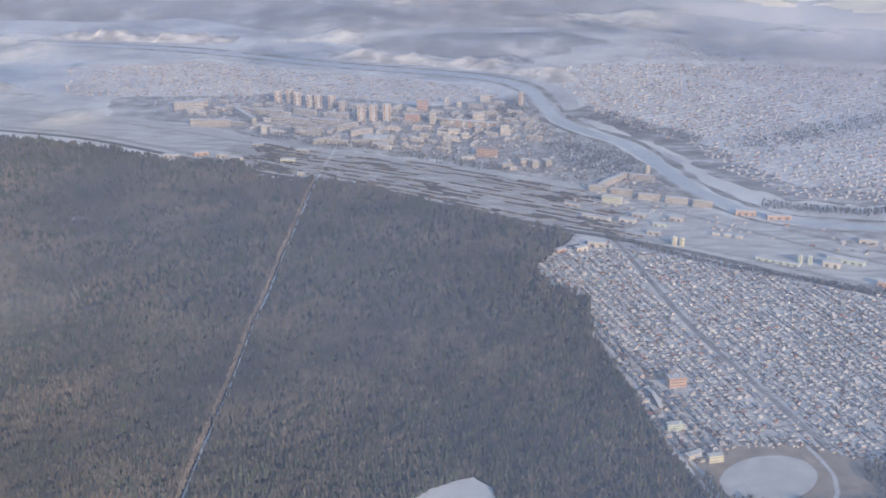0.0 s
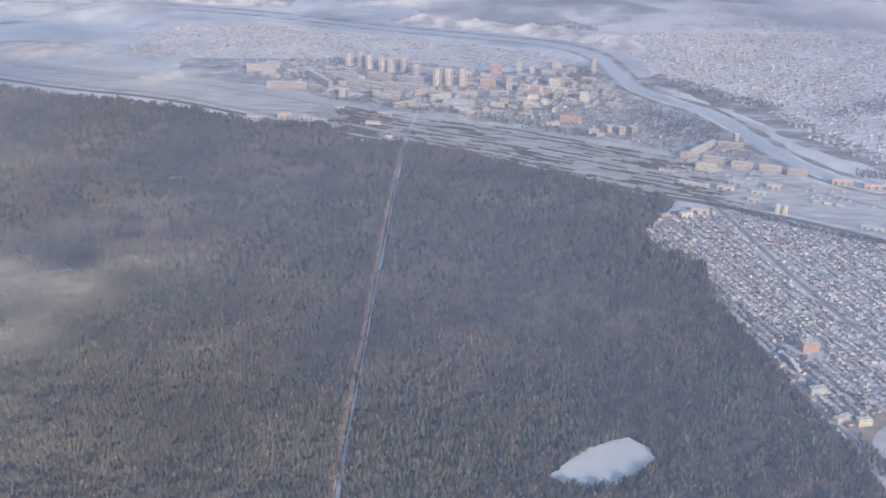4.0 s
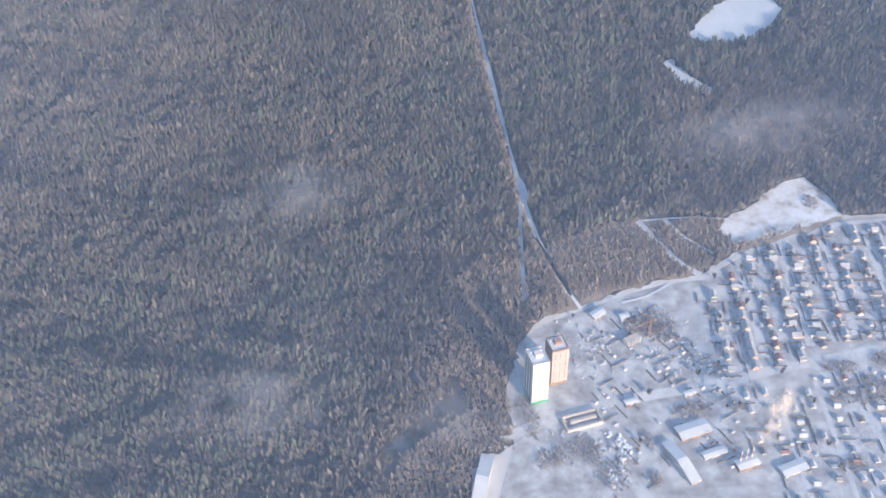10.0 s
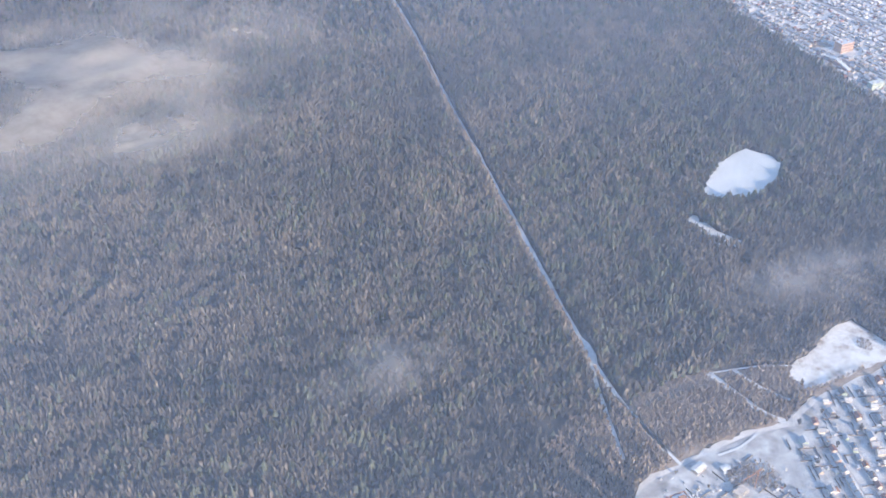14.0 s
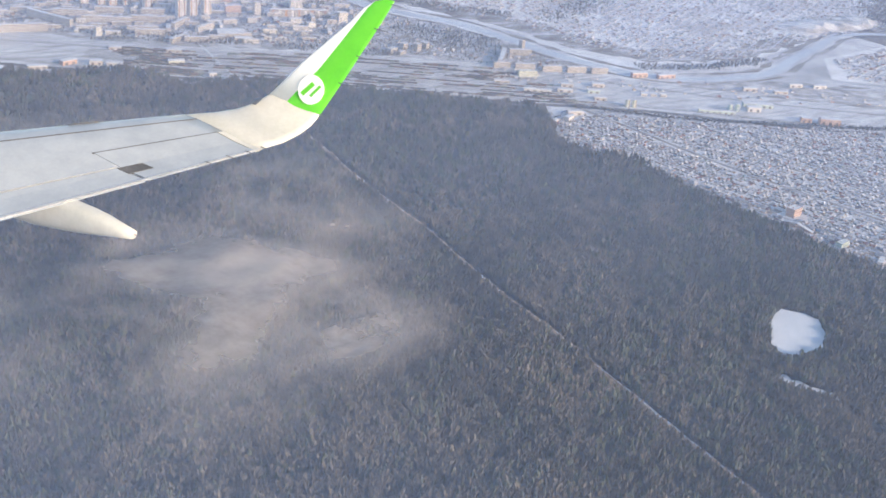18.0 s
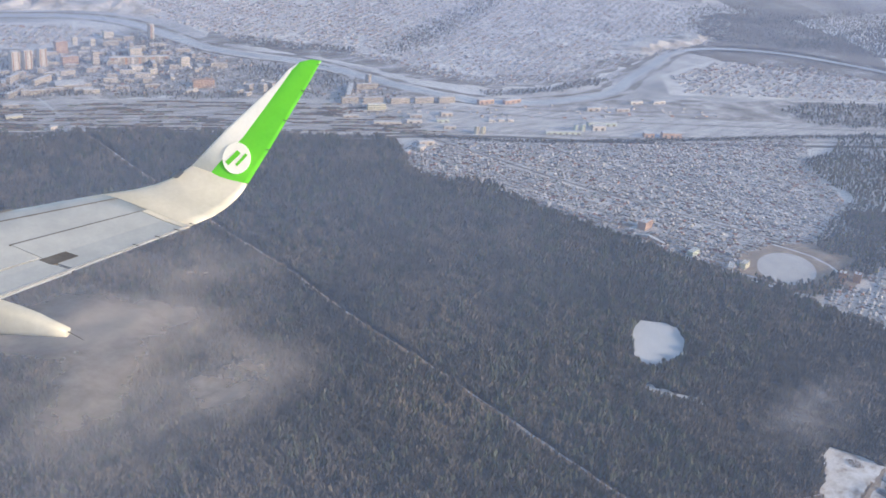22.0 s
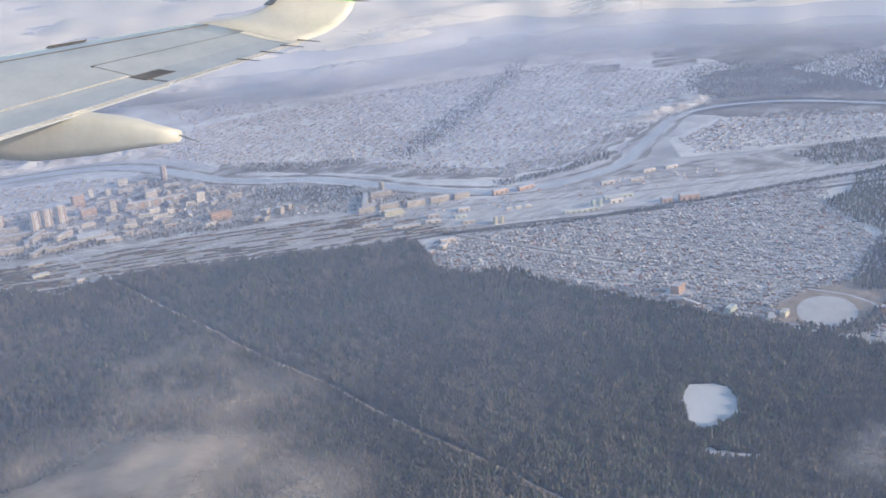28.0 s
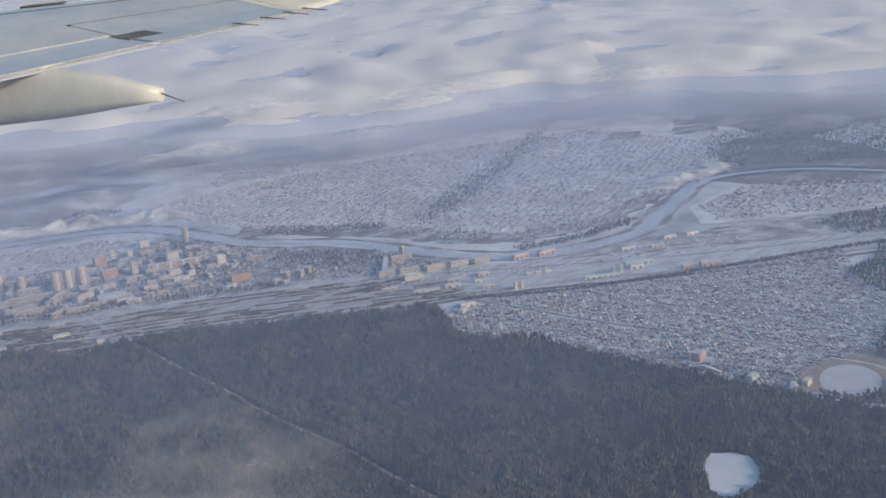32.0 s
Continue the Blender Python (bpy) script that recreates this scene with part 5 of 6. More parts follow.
for x, y, w, d, h, t, m, words in (
    (18, 432, 9, 7, 1.4, -0.3, M_PANEL, "large flat shed with snowy roof by the tracks"), (20, 425, 6, 2, 1.0, -0.3, M_PANEL, "low depot building"),
    (82, 357, 5, 1.4, 0.8, -0.5, M_PANEL, "low shed beside the tracks"), (88, 345, 9, 1.8, 1.0, -0.55, M_WHITEP, "long pale railway shed"), (97, 342, 5, 1.8, 1.0, -0.55, M_WHITEP, "pale railway depot"),
    (101, 346, 4, 1.6, 1.2, -0.5, M_PANEL, "depot with snowy roof"), (106, 338, 4, 1.6, 1.0, -0.5, M_MINT, "mint green railway shed"), (103, 331, 4, 1.4, 1.1, -0.5, M_PANEL, "grey shed between tracks"),
    (112, 343, 4, 2.4, 1.2, -0.5, M_PANEL, "storehouse near the tracks"), (121, 330, 2, 1.5, 0.9, -0.5, M_WHITEP, "small storehouse"), (124, 328.5, 2, 1.5, 0.9, -0.5, M_WHITEP, "small storehouse"), (127, 327, 2, 1.5, 0.9, -0.5, M_WHITEP, "small storehouse"),
    (133, 308, 12, 1.4, 0.9, -0.55, M_MINT, "long mint green goods shed"), (147, 305, 4.5, 2.2, 1.6, -0.5, M_WHITEP, "white industrial building"), (152, 308, 10, 2.4, 1.2, -0.55, M_MINT, "pale green factory hall"),
    (162, 286, 6.5, 2.6, 2.2, -0.6, M_ORANGE, "pink brick factory building"), (156.5, 291, 3.5, 2.2, 1.5, -0.6, M_ORANGE, "lower wing of the brick factory"), (163, 322, 5, 1.6, 1.2, -0.4, M_PANEL, "storage shed"), (172, 316, 5, 1.4, 1.0, -0.4, M_PANEL, "storage shed with snowy roof"), (184, 320, 5, 1.4, 1.0, -0.3, M_WHITEP, "white storage shed"), (192, 316, 5, 1.4, 1.0, -0.3, M_WHITEP, "white storage shed"),
    (134, 347, 6, 1.8, 1.6, -0.2, M_ORANGE, "brick works building by the river"), (143, 343, 7, 1.8, 1.4, -0.1, M_ORANGE, "long brick works by the river"), (74, 318, 3, 1.5, 1.0, 0.6, M_ORANGE, "brick house at the village end"), (85, 322, 5, 1.8, 1.4, -0.3, M_PANEL, "storehouse at the village end"), (80, 318.5, 3.5, 1.8, 1.4, 0.4, M_WHITEP, "pale workshop at the village end"),
    (-54, 413, 6, 2, 1.0, -0.2, M_PANEL, "low farm sheds at the forest edge"), (-44, 415, 5, 2.4, 1.4, 0.3, M_ORANGE, "brick shed at the forest edge"), (-36, 412, 4, 2.2, 1.4, -0.4, M_PANEL, "sheds beside the rail yard"), (-31, 409, 5, 2.0, 1.2, -0.4, M_WHITEP, "pale sheds beside the rail yard"), (-12, 406, 5, 2.2, 1.2, -0.2, M_YELLOW, "cream railway shed in the sun"), (-6, 391, 2.4, 1.4, 0.9, 0.0, M_WHITEP, "small white hut at the end of the cut line"), (-25, 426, 4, 1.6, 1.0, -0.4, M_PANEL, "signal building between tracks"), (-8, 418, 5, 1.8, 1.0, -0.4, M_PANEL, "depot shed in the yard"),
    (2, 98.3, 4.2, 2.1, 0.5, 0.2, M_BRICK, "long shed with a snowy roof in the town"), (-1.0, 93.6, 1.3, 6.8, 0.5, 0.28, M_PANEL, "long low workshop with snowy roof"), (3.6, 94.4, 3.2, 1.0, 0.35, 0.2, M_PANEL, "low garage row in the works yard"), (12.5, 90.5, 3.4, 1.6, 0.4, 0.25, M_PANEL, "low flat store beside the boiler house"), (7, 92, 2.8, 1.4, 0.7, 0.2, M_BRICK, "red brick boiler house"), (-4.5, 104.2, 1.8, 0.7, 0.4, 0.2, M_WHITEP, "white container cabin"), (3.5, 104.4, 1.6, 0.6, 0.4, 0.2, M_WHITEP, "white builder cabin"), (-26, 94.6, 1.5, 7.6, 0.9, -0.35, M_WHITEP, "low white building at the forest edge"), (-5, 120.5, 2.0, 1.2, 0.5, 0.5, M_PANEL, "shed on the building ground"), (-1.4, 119.5, 1.2, 0.8, 0.4, 0.2, M_PANEL, "small shed on the building ground"),
):
    hall(x, y, w, d, h, t, m, words)

# buildings along the forest side of the village
flats(91, 237.5, 4.0, 2.4, 2.2, 0.2, M_ORANGE, "orange brick school with a flat snowy roof", 3, "school")
flats(87, 218, 3.6, 1.6, 1.6, 0.15, M_MINT, "pale green building at the forest edge", 3, "public building")
flats(92.5, 206, 3.0, 1.5, 1.4, 0.2, M_YELLOW, "cream building beside the sports ground", 2, "public building")
flats(88.8, 207.5, 4.0, 1.4, 1.0, 0.5, M_WHITEP, "low white building beside the sports ground", 2, "public building")
hall(85.0, 231, 0.8, 9, 0.6, 0.18, M_ORANGE, "long low red garage row at the forest edge", "garage row", bays=6)
sheet("school_yard", roughen([(84.5, 246), (89.5, 246), (90, 240), (85, 240)], 2, 0.2, 3), 0.07, M_SCRUB, label="dark trampled yard beside the school")
sheet("sports_ground", [(101.3 + 9.0 * math.cos(a) - 3.8 * math.sin(a), 199.4 + 5.4 * math.cos(a) + 6.3 * math.sin(a)) for a in np.linspace(0, 6.28, 40)[:-1]], 0.08, M_LANE, label="oval snow-covered sports ground by the village")
sheet("east_gardens", roughen([(89.5, 184), (104, 187), (140, 196), (170, 180), (160, 150), (110, 145), (91, 160)], 3, 0.4, 6), 0.03, M_YARD, label="snowy garden colony beyond the sports ground")
spots, lanes = rows_of_plots([(91, 183), (103, 185.5), (139, 194), (168, 180), (158, 152), (112, 148), (92, 160)], (120, 170), 0.4, 3.2, 1.5, 95, back=1.0)
colony = tagged(new("garden_houses"), "dense colony of small snowy garden houses", "houses", kind="stuff")
spots = spots[np.hypot(spots[:, 0] - 109, spots[:, 1] - 184) > 4]
joined_houses(colony, spots, 96, 0.3, 0.66)
fences("dark board fences in the garden colony", spots, 97, 0.6)
hall(112.0, 175.5, 0.9, 9, 0.6, -0.1, M_WHITEP, "long pale storage hall at the garden colony")
for x, y in ((107.2, 187.2), (109.8, 184.6)):
    flats(x, y, 2.2, 1.8, 2.2, 0.4, M_BRICK, "brown brick apartment block at the garden colony", 6, "tower block")
ribbon("ground_road", smooth_line([(112, 211), (114, 200), (110, 189), (100, 184), (92, 186)]), 0.9, 0.09, M_LANE, "snowy road round the sports ground")


def silo(x, y, r, h, material, label):
    o = new("storage_tank")
    o.matrix_basis = pose(x, y, 0.03)
    tagged(o, label, "tank", "storage tanks")
    bm = bmesh.new()
    bmesh.ops.create_cone(bm, cap_ends=True, segments=20, radius1=r, radius2=r, depth=h, matrix=Matrix.Translation((0, 0, h / 2)))
    part("shell", bm, material, o)
    bm = bmesh.new()
    bmesh.ops.create_cone(bm, cap_ends=True, segments=20, radius1=r * 1.04, radius2=r * 0.1, depth=r * 0.35, matrix=Matrix.Translation((0, 0, h + r * 0.175)))
    part("cone_roof", bm, M_SHED, o)
    for k in range(3):
        bm = bmesh.new()
        bmesh.ops.create_cone(bm, cap_ends=False, segments=20, radius1=r * 1.03, radius2=r * 1.03, depth=0.08, matrix=Matrix.Translation((0, 0, h * (k + 1) / 4)))
        part("hoop", bm, material, o)
    box("ladder", M_STEEL, o, 0, -r - 0.05, 0, 0.12, 0.06, h)


silo(107.2, 322.5, 0.75, 2.6, M_YELLOW, "cream storage silo lit by low sun")
silo(109.2, 321.5, 0.75, 2.6, M_YELLOW, "cream storage silo lit by low sun")
silo(139, 308, 0.8, 2.4, M_MINT, "green storage tank beside the railway")
silo(141.4, 307, 0.8, 2.4, M_MINT, "green storage tank beside the railway")


# the two new towers at the forest edge
def high_rise(x, y, w, d, h, turn, front, side, label, floors, plinth):
    o = new("high_rise")
    o.matrix_basis = pose(x, y, 0.03, 0, 0, math.degrees(turn))
    tagged(o, label, "tower block")
    if plinth:
        box("plinth", M_GREENP, o, 0, 0, 0, w + 0.06, d + 0.06, 0.5, label="green ground floor")
    box("wall", side, o, 0, 0, 0.0, w, d, h)
    n = 1 if plinth else 3
    for k in range(n):
        box("front_panel", front, o, -w / 2 + (k + 0.5) * w / n, -d / 2 - 0.03, 0.5, w / n - 0.05, 0.06, h - 0.55)
    for k in range(3):
        box("side_panel", front if not plinth else side, o, w / 2 + 0.03, -d / 2 + (k + 0.5) * d / 3, 0.5, 0.06, d / 3 - 0.05, h - 0.55)
    for k in range(1, floors):
        z = h * k / floors
        bm = bmesh.new()
        for q in (0.0,) if plinth else (-0.33, 0.0, 0.33):
            box_bm(bm, q * w, -d / 2 - 0.06, z + 0.08, w * 0.06, 0.03, h / floors * (0.55 if k % 4 == 1 else 0.2))
        part("window_row", bm, M_GLASS, o)
        bm = bmesh.new()
        for q in (-0.3, 0.0, 0.3):
            for s in (-1, 1):
                box_bm(bm, s * (w / 2 + 0.06), q * d, z + 0.08, 0.03, d * 0.10, h / floors * 0.5)
        part("side_window_row", bm, M_GLASS, o)
    box("roof", M_FIELD, o, 0, 0, h, w - 0.2, d - 0.2, 0.06)
    bm = bmesh.new()
    for sx, sy, lx, ly in ((0, d / 2 - 0.05, w, 0.1), (0, -d / 2 + 0.05, w, 0.1), (w / 2 - 0.05, 0, 0.1, d), (-w / 2 + 0.05, 0, 0.1, d)):
        box_bm(bm, sx, sy, h, lx, ly, 0.2)
    part("parapet", bm, side, o)
    box("lift_house", side, o, 0.1, 0.1, h + 0.06, w * 0.4, d * 0.3, 0.5)
    for q in (-0.3, 0.3):
        box("roof_vent", M_SHED, o, q * w, 0.25 * d, h + 0.06, 0.2, 0.2, 0.25)
    return o


high_rise(-16.6, 107.6, 2.3, 2.9, 7.6, math.radians(8), M_YELLOW, M_WHITEP, "tall new tower block with pale yellow front and green ground floor", 17, True)
high_rise(-13.4, 110.2, 2.3, 2.6, 6.6, math.radians(8), M_PANEL, M_BRICK, "brown and beige tower block beside the yellow one", 16, False)

# building pit, walls and crane
o = tagged(new("building_pit"), "rectangular concrete foundation walls filled with snow", "foundation")
o.matrix_basis = pose(-11.6, 102.2, 0.03, 0, 0, 9)
for x, y, w, d in ((0, -1.1, 5.0, 0.25), (0, 1.1, 5.0, 0.25), (-2.4, 0, 0.25, 2.0), (2.4, 0, 0.25, 2.0), (0.2, 0.1, 3.6, 0.4)):
    box("foundation_wall", M_PANEL, o, x, y, 0, w, d, 0.5)
crane = tagged(new("tower_crane"), "orange tower crane over the building ground", "crane")
crane.matrix_basis = pose(1.0, 115.2, 0.03, 0, 0, 200) @ Matrix.Diagonal((0.6, 0.6, 0.62, 1))


def lattice(a, b, w, n, t=0.035):
    """A square lattice mast between two points."""
    bm = bmesh.new()
    a, b = Vector(a), Vector(b)
    way = (b - a).normalized()
    side = way.cross(Vector((0, 0, 1)) if abs(way.z) < 0.9 else Vector((1, 0, 0))).normalized()
    up = side.cross(way)

    def bar(p, q):
        d = (q - p)
        m = Matrix.Translation((p + q) / 2) @ d.to_track_quat("Z", "Y").to_matrix().to_4x4() @ Matrix.Diagonal((t, t, d.length, 1))
        bmesh.ops.create_cube(bm, size=1.0, matrix=m)

    c = [side * sx * w / 2 + up * sy * w / 2 for sx, sy in ((-1, -1), (1, -1), (1, 1), (-1, 1))]
    for k in range(4):
        bar(a + c[k], b + c[k])
    for i in range(n):
        p, q = a + (b - a) * i / n, a + (b - a) * (i + 1) / n
        for k in range(4):
            bar(p + c[k], q + c[(k + 1) % 4])
    return bm


part("mast", lattice((0, 0, 0.2), (0, 0, 5.2), 0.22, 12), M_CRANE, crane)
part("jib", lattice((-1.4, 0, 5.3), (5.0, 0, 5.3), 0.16, 16), M_CRANE, crane)
part("tower_head", lattice((0, 0, 5.2), (0, 0, 6.0), 0.14, 3), M_CRANE, crane)
box("counterweight", M_PANEL, crane, -1.2, 0, 4.9, 0.4, 0.3, 0.4)
box("base_block", M_PANEL, crane, 0, 0, 0, 0.7, 0.7, 0.2)
frame_b = tagged(new("unfinished_building"), "half-built concrete frame with bare columns", "building site")
frame_b.matrix_basis = pose(-1.6, 114.6, 0.03, 0, 0, 20)
for k in range(2):
    box("floor_slab", M_PANEL, frame_b, 0, 0, 0.34 + k * 0.4, 2.2, 1.3, 0.06)
for i in range(4):
    for j in range(2):
        box("column", M_PANEL, frame_b, -0.95 + i * 0.63, -0.5 + j, 0, 0.09, 0.09, 1.05 if i < 3 else 0.75)

# rubble and stores on the building ground, kept in heaps
g = np.random.default_rng(97)
for x, y, n, words in ((-7, 113, 60, "stacked boards and snowy rubble on the building ground"), (-9, 117, 40, "heaps of building material under snow"), (4, 112, 60, "scattered sheds and stores under snow"), (-10, 96, 50, "snow-covered spoil heaps"), (8, 106.8, 40, "piles of timber beside the road"), (-17, 101, 25, "building stores at the forest edge")):
    bm = bmesh.new()
    for _ in range(n):
        dx, dy = g.normal(0, 2.4, 2)
        sx, sy = g.uniform(0.12, 0.55), g.uniform(0.1, 0.3)
        box_bm(bm, x + dx, y + dy, 0.03, sx, sy, g.uniform(0.06, 0.28), g.uniform(0, 3.1), g.uniform(0.5, 1.0))
    tagged(part("rubble_heap", bm, M_FARROOF), words, "rubble", kind="stuff")


# garden trees of the town
def garden_tree(x, y, h, seed):
    o = tagged(new("tree"), "bare garden tree standing in snow", "tree", "garden trees")
    o.location = (x, y, 0.03)
    bm = bmesh.new()
    bmesh.ops.create_cone(bm, cap_ends=True, segments=6, radius1=h * 0.035, radius2=h * 0.012, depth=h * 0.7, matrix=Matrix.Translation((0, 0, h * 0.35)))
    part("trunk", bm, M_TRUNK, o)
    q = np.random.default_rng(seed).normal(0, h * 0.06, (5, 2))
    bare_trees("crown", q, np.full(5, h * 0.15), h * 0.8, seed, "", o)


for k in range(70):
    x, y = g.uniform(-18, 46), g.uniform(92, 132)
    if inside(TOWN_HOUSES, np.array([[x, y]]))[0] or k % 2:
        garden_tree(x, y, g.uniform(0.7, 1.4), 300 + k)
scrub = scatter(SCRUB, 0.26, 98)
clear = np.zeros(len(scrub), bool)
for pl in PATHS:
    clear |= near_line(scrub, pl, 0.45)
scrub = scrub[~clear & ~inside(WHITE, scrub)]
bare_trees("leafless_scrub", scrub, np.full(len(scrub), 0.06), 0.7, 99, "tangled brown leafless scrub at the forest edge", material=M_BRUSH)
for x, y, rx, ry in ((26, 101, 4.5, 2.2), (-13, 98, 2.6, 2.0), (2.5, 101.5, 2.2, 1.0), (38, 116, 3.0, 2.0), (-9.5, 93, 2.0, 2.5), (3, 117, 2.5, 3.2), (-18, 104, 1.2, 4.0)):
    a = np.linspace(0, 6.28, 25)[:-1]
    q = scatter([(x + rx * math.cos(t), y + ry * math.sin(t)) for t in a], 0.22, int(x * 7 + 400))
    bare_trees("waste_scrub", q, np.full(len(q), 0.05), 0.55, int(x * 3 + 500), "low brown weeds on waste ground in the town", material=M_BRUSH)

# boiler house stacks
for k, (x, y) in enumerate(((6.2, 92.3), (7.0, 92.5), (7.8, 92.7))):
    o = tagged(new("smokestack"), "slim red and white boiler house smokestack", "chimney", "boiler house stacks")
    o.location = (x, y, 0.03)
    for q in range(4):
        bm = bmesh.new()
        bmesh.ops.create_cone(bm, cap_ends=True, segments=12, radius1=0.13 - 0.012 * q, radius2=0.118 - 0.012 * q, depth=0.7, matrix=Matrix.Translation((0, 0, 0.35 + 0.7 * q)))
        part("stack_ring", bm, M_BRICK if q % 2 == 0 else M_WHITEP, o)

# ploughed spoil heaps on the open lot
g = np.random.default_rng(131)
bm = bmesh.new()
for k in range(60):
    t = k / 60
    x, y = -8.6 + 1.6 * math.sin(t * 5) + g.normal(0, 0.35), 99.5 - 8 * t + g.normal(0, 0.3)
    m = Matrix.Translation((x, y, 0.03)) @ Matrix.Rotation(g.uniform(0, 3), 4, "Z") @ Matrix.Diagonal((g.uniform(0.2, 0.5), g.uniform(0.15, 0.35), g.uniform(0.12, 0.28), 1))
    bmesh.ops.create_icosphere(bm, subdivisions=1, radius=1.0, matrix=m)
for v in bm.verts:
    v.co += Vector(g.normal(0, 0.04, 3))
tagged(part("snow_heaps", bm, M_FIELD), "row of lumpy snow heaps on the open lot", "snow heap", kind="stuff")

# ---- the aircraft's wing ----
wing = tagged(new("aircraft_wing"), "grey airliner wing with an upswept white and lime green winglet", "wing")
WING_AT = Matrix.Translation((-150.2417, 55.6813, 115.8635)) @ pose(0, 0, 0, 5.936, 0, 46.687) @ pose(0, 0, 0, 0, 14.446, 0) @ pose(0, 0, 0, 4.432, -14.298, -9.892) @ Matrix.Diagonal((0.125, 0.125, 0.125, 1))
wing.matrix_basis = WING_AT
AIRFOIL = [(0.0, 0.0), (0.015, 0.22), (0.06, 0.36), (0.16, 0.48), (0.32, 0.52), (0.5, 0.44), (0.7, 0.28), (0.87, 0.13), (1.0, 0.025)]
AIRFOIL = AIRFOIL + [(c, -t * 0.75) for c, t in AIRFOIL[:0:-1]]


def loft(stations, smooth=True):
    """A skin over airfoil sections: leading edge, trailing edge, thickness and the way out of the upper face."""
    bm = bmesh.new()
    rings = []
    for le, te, thick, up in stations:
        le, te, up = Vector(le), Vector(te), Vector(up).normalized()
        rings.append([bm.verts.new(le + (te - le) * c + up * t * thick) for c, t in AIRFOIL])
    n = len(AIRFOIL)
    for a, b in zip(rings, rings[1:]):
        for i in range(n):
            bm.faces.new((a[i], a[(i + 1) % n], b[(i + 1) % n], b[i]))
    bm.faces.new(rings[0])
    bm.faces.new(rings[-1][::-1])
    bmesh.ops.recalc_face_normals(bm, faces=bm.faces[:])
    for f in bm.faces:
        f.smooth = len(f.verts) == 4
    return bm


UPW = (-0.15, 0.0, 1.0)


def le_at(x):
    return Vector((x, -0.75 - 0.85 * x, 0.20 + 0.15 * x))


def te_at(x):
    return Vector((x, -2.17 - 0.52 * x, 0.12 + 0.15 * x))


part("wing_skin", loft([(le_at(x), le_at(x) + (te_at(x) - le_at(x)) * 0.80, 0.15 + 0.035 * abs(x), UPW) for x in (-9.0, -7, -5, -3, -1.9, -1.3, -1.0)]), M_WING, wing)


def skin_panel(x0, x1, c0, c1, material, name, rise=0.012, thick=0.05, label=""):
    """A control surface or panel lying on the upper face between two spans and two chord fractions."""
    bm = bmesh.new()
    cols = []
    for x in np.linspace(x0, x1, 6):
        le, te = le_at(x), te_at(x)
        up = Vector(UPW).normalized()
        T = (0.15 + 0.035 * abs(x))
        col = []
        for c in np.linspace(c0, c1, 5):
            cc = c / 0.80
            t = float(np.interp(cc, [q[0] for q in AIRFOIL[:9]], [q[1] for q in AIRFOIL[:9]])) if cc <= 1 else 0.02
            col.append((le + (te - le) * c + up * (t * T + rise), up))
        cols.append(col)
    top = [[bm.verts.new(p) for p, _ in col] for col in cols]
    low = [[bm.verts.new(p - u * thick) for p, u in col] for col in cols]
    for i in range(5):
        for j in range(4):
            bm.faces.new((top[i][j], top[i + 1][j], top[i + 1][j + 1], top[i][j + 1]))
            bm.faces.new((low[i][j], low[i][j + 1], low[i + 1][j + 1], low[i + 1][j]))
        bm.faces.new((top[i][0], low[i][0], low[i + 1][0], top[i + 1][0]))
        bm.faces.new((top[i][4], top[i + 1][4], low[i + 1][4], low[i][4]))
    for j in range(4):
        bm.faces.new((top[0][j], top[0][j + 1], low[0][j + 1], low[0][j]))
        bm.faces.new((top[5][j], low[5][j], low[5][j + 1], top[5][j + 1]))
    bmesh.ops.recalc_face_normals(bm, faces=bm.faces[:])
    return part(name, bm, material, wing, label)


skin_panel(-1.12, -3.05, 0.55, 1.0, M_WING, "aileron", 0.016, 0.04)
skin_panel(-1.10, -3.07, 0.538, 0.55, M_SEAL, "hinge_gap", 0.014, 0.03, "dark gap ahead of the aileron")
skin_panel(-1.0, -1.10, 0.55, 1.0, M_WINGW, "tip_panel", 0.016, 0.04)
skin_panel(-3.10, -9.0, 0.77, 1.0, M_WING, "flap", 0.010, 0.05)
skin_panel(-3.10, -9.0, 0.757, 0.765, M_METAL, "spoiler_edge", 0.016, 0.03, "bright bare metal edge")
skin_panel(-2.72, -3.12, 0.78, 0.88, M_SEAL, "vent_slot", 0.022, 0.03, "dark slot beside the aileron")
skin_panel(-3.12, -9.0, 0.50, 0.755, M_WING, "spoiler", 0.014, 0.03)
skin_panel(-1.0, -9.0, 0.215, 0.225, M_SEAL, "panel_joint", 0.008, 0.02, "thin dark panel joint")
skin_panel(-1.0, -9.0, 0.985, 1.0, M_METAL, "trailing_edge", 0.02, 0.03, "bright bare metal edge")
skin_panel(-2.2, -2.6, 0.02, 0.05, M_SEAL, "leading_edge_mark", 0.03, 0.02)

# winglet: a curved white foot, a lime green blade with a white leading edge
FOOT = [((-1.0, 0.10, 0.05), (-1.0, -1.65, -0.03), (-0.15, 0, 1)), ((-0.5, -0.33, 0.11), (-0.5, -1.88, 0.05), (-0.25, 0, 1)), ((-0.15, -0.58, 0.17), (-0.10, -1.98, 0.12), (-0.45, 0, 0.9)), ((0.08, -0.76, 0.27), (0.18, -2.04, 0.21), (-0.75, 0, 0.7)), ((0.22, -0.90, 0.38), (0.32, -2.09, 0.32), (-0.9, 0, 0.4)), ((0.34, -1.05, 0.53), (0.40, -2.12, 0.45), (-0.98, 0, 0.2))]
part("winglet_foot", loft([(a, b, 0.17 - 0.027 * k, u) for k, (a, b, u) in enumerate(FOOT)]), M_WINGW, wing, "white curved winglet foot")
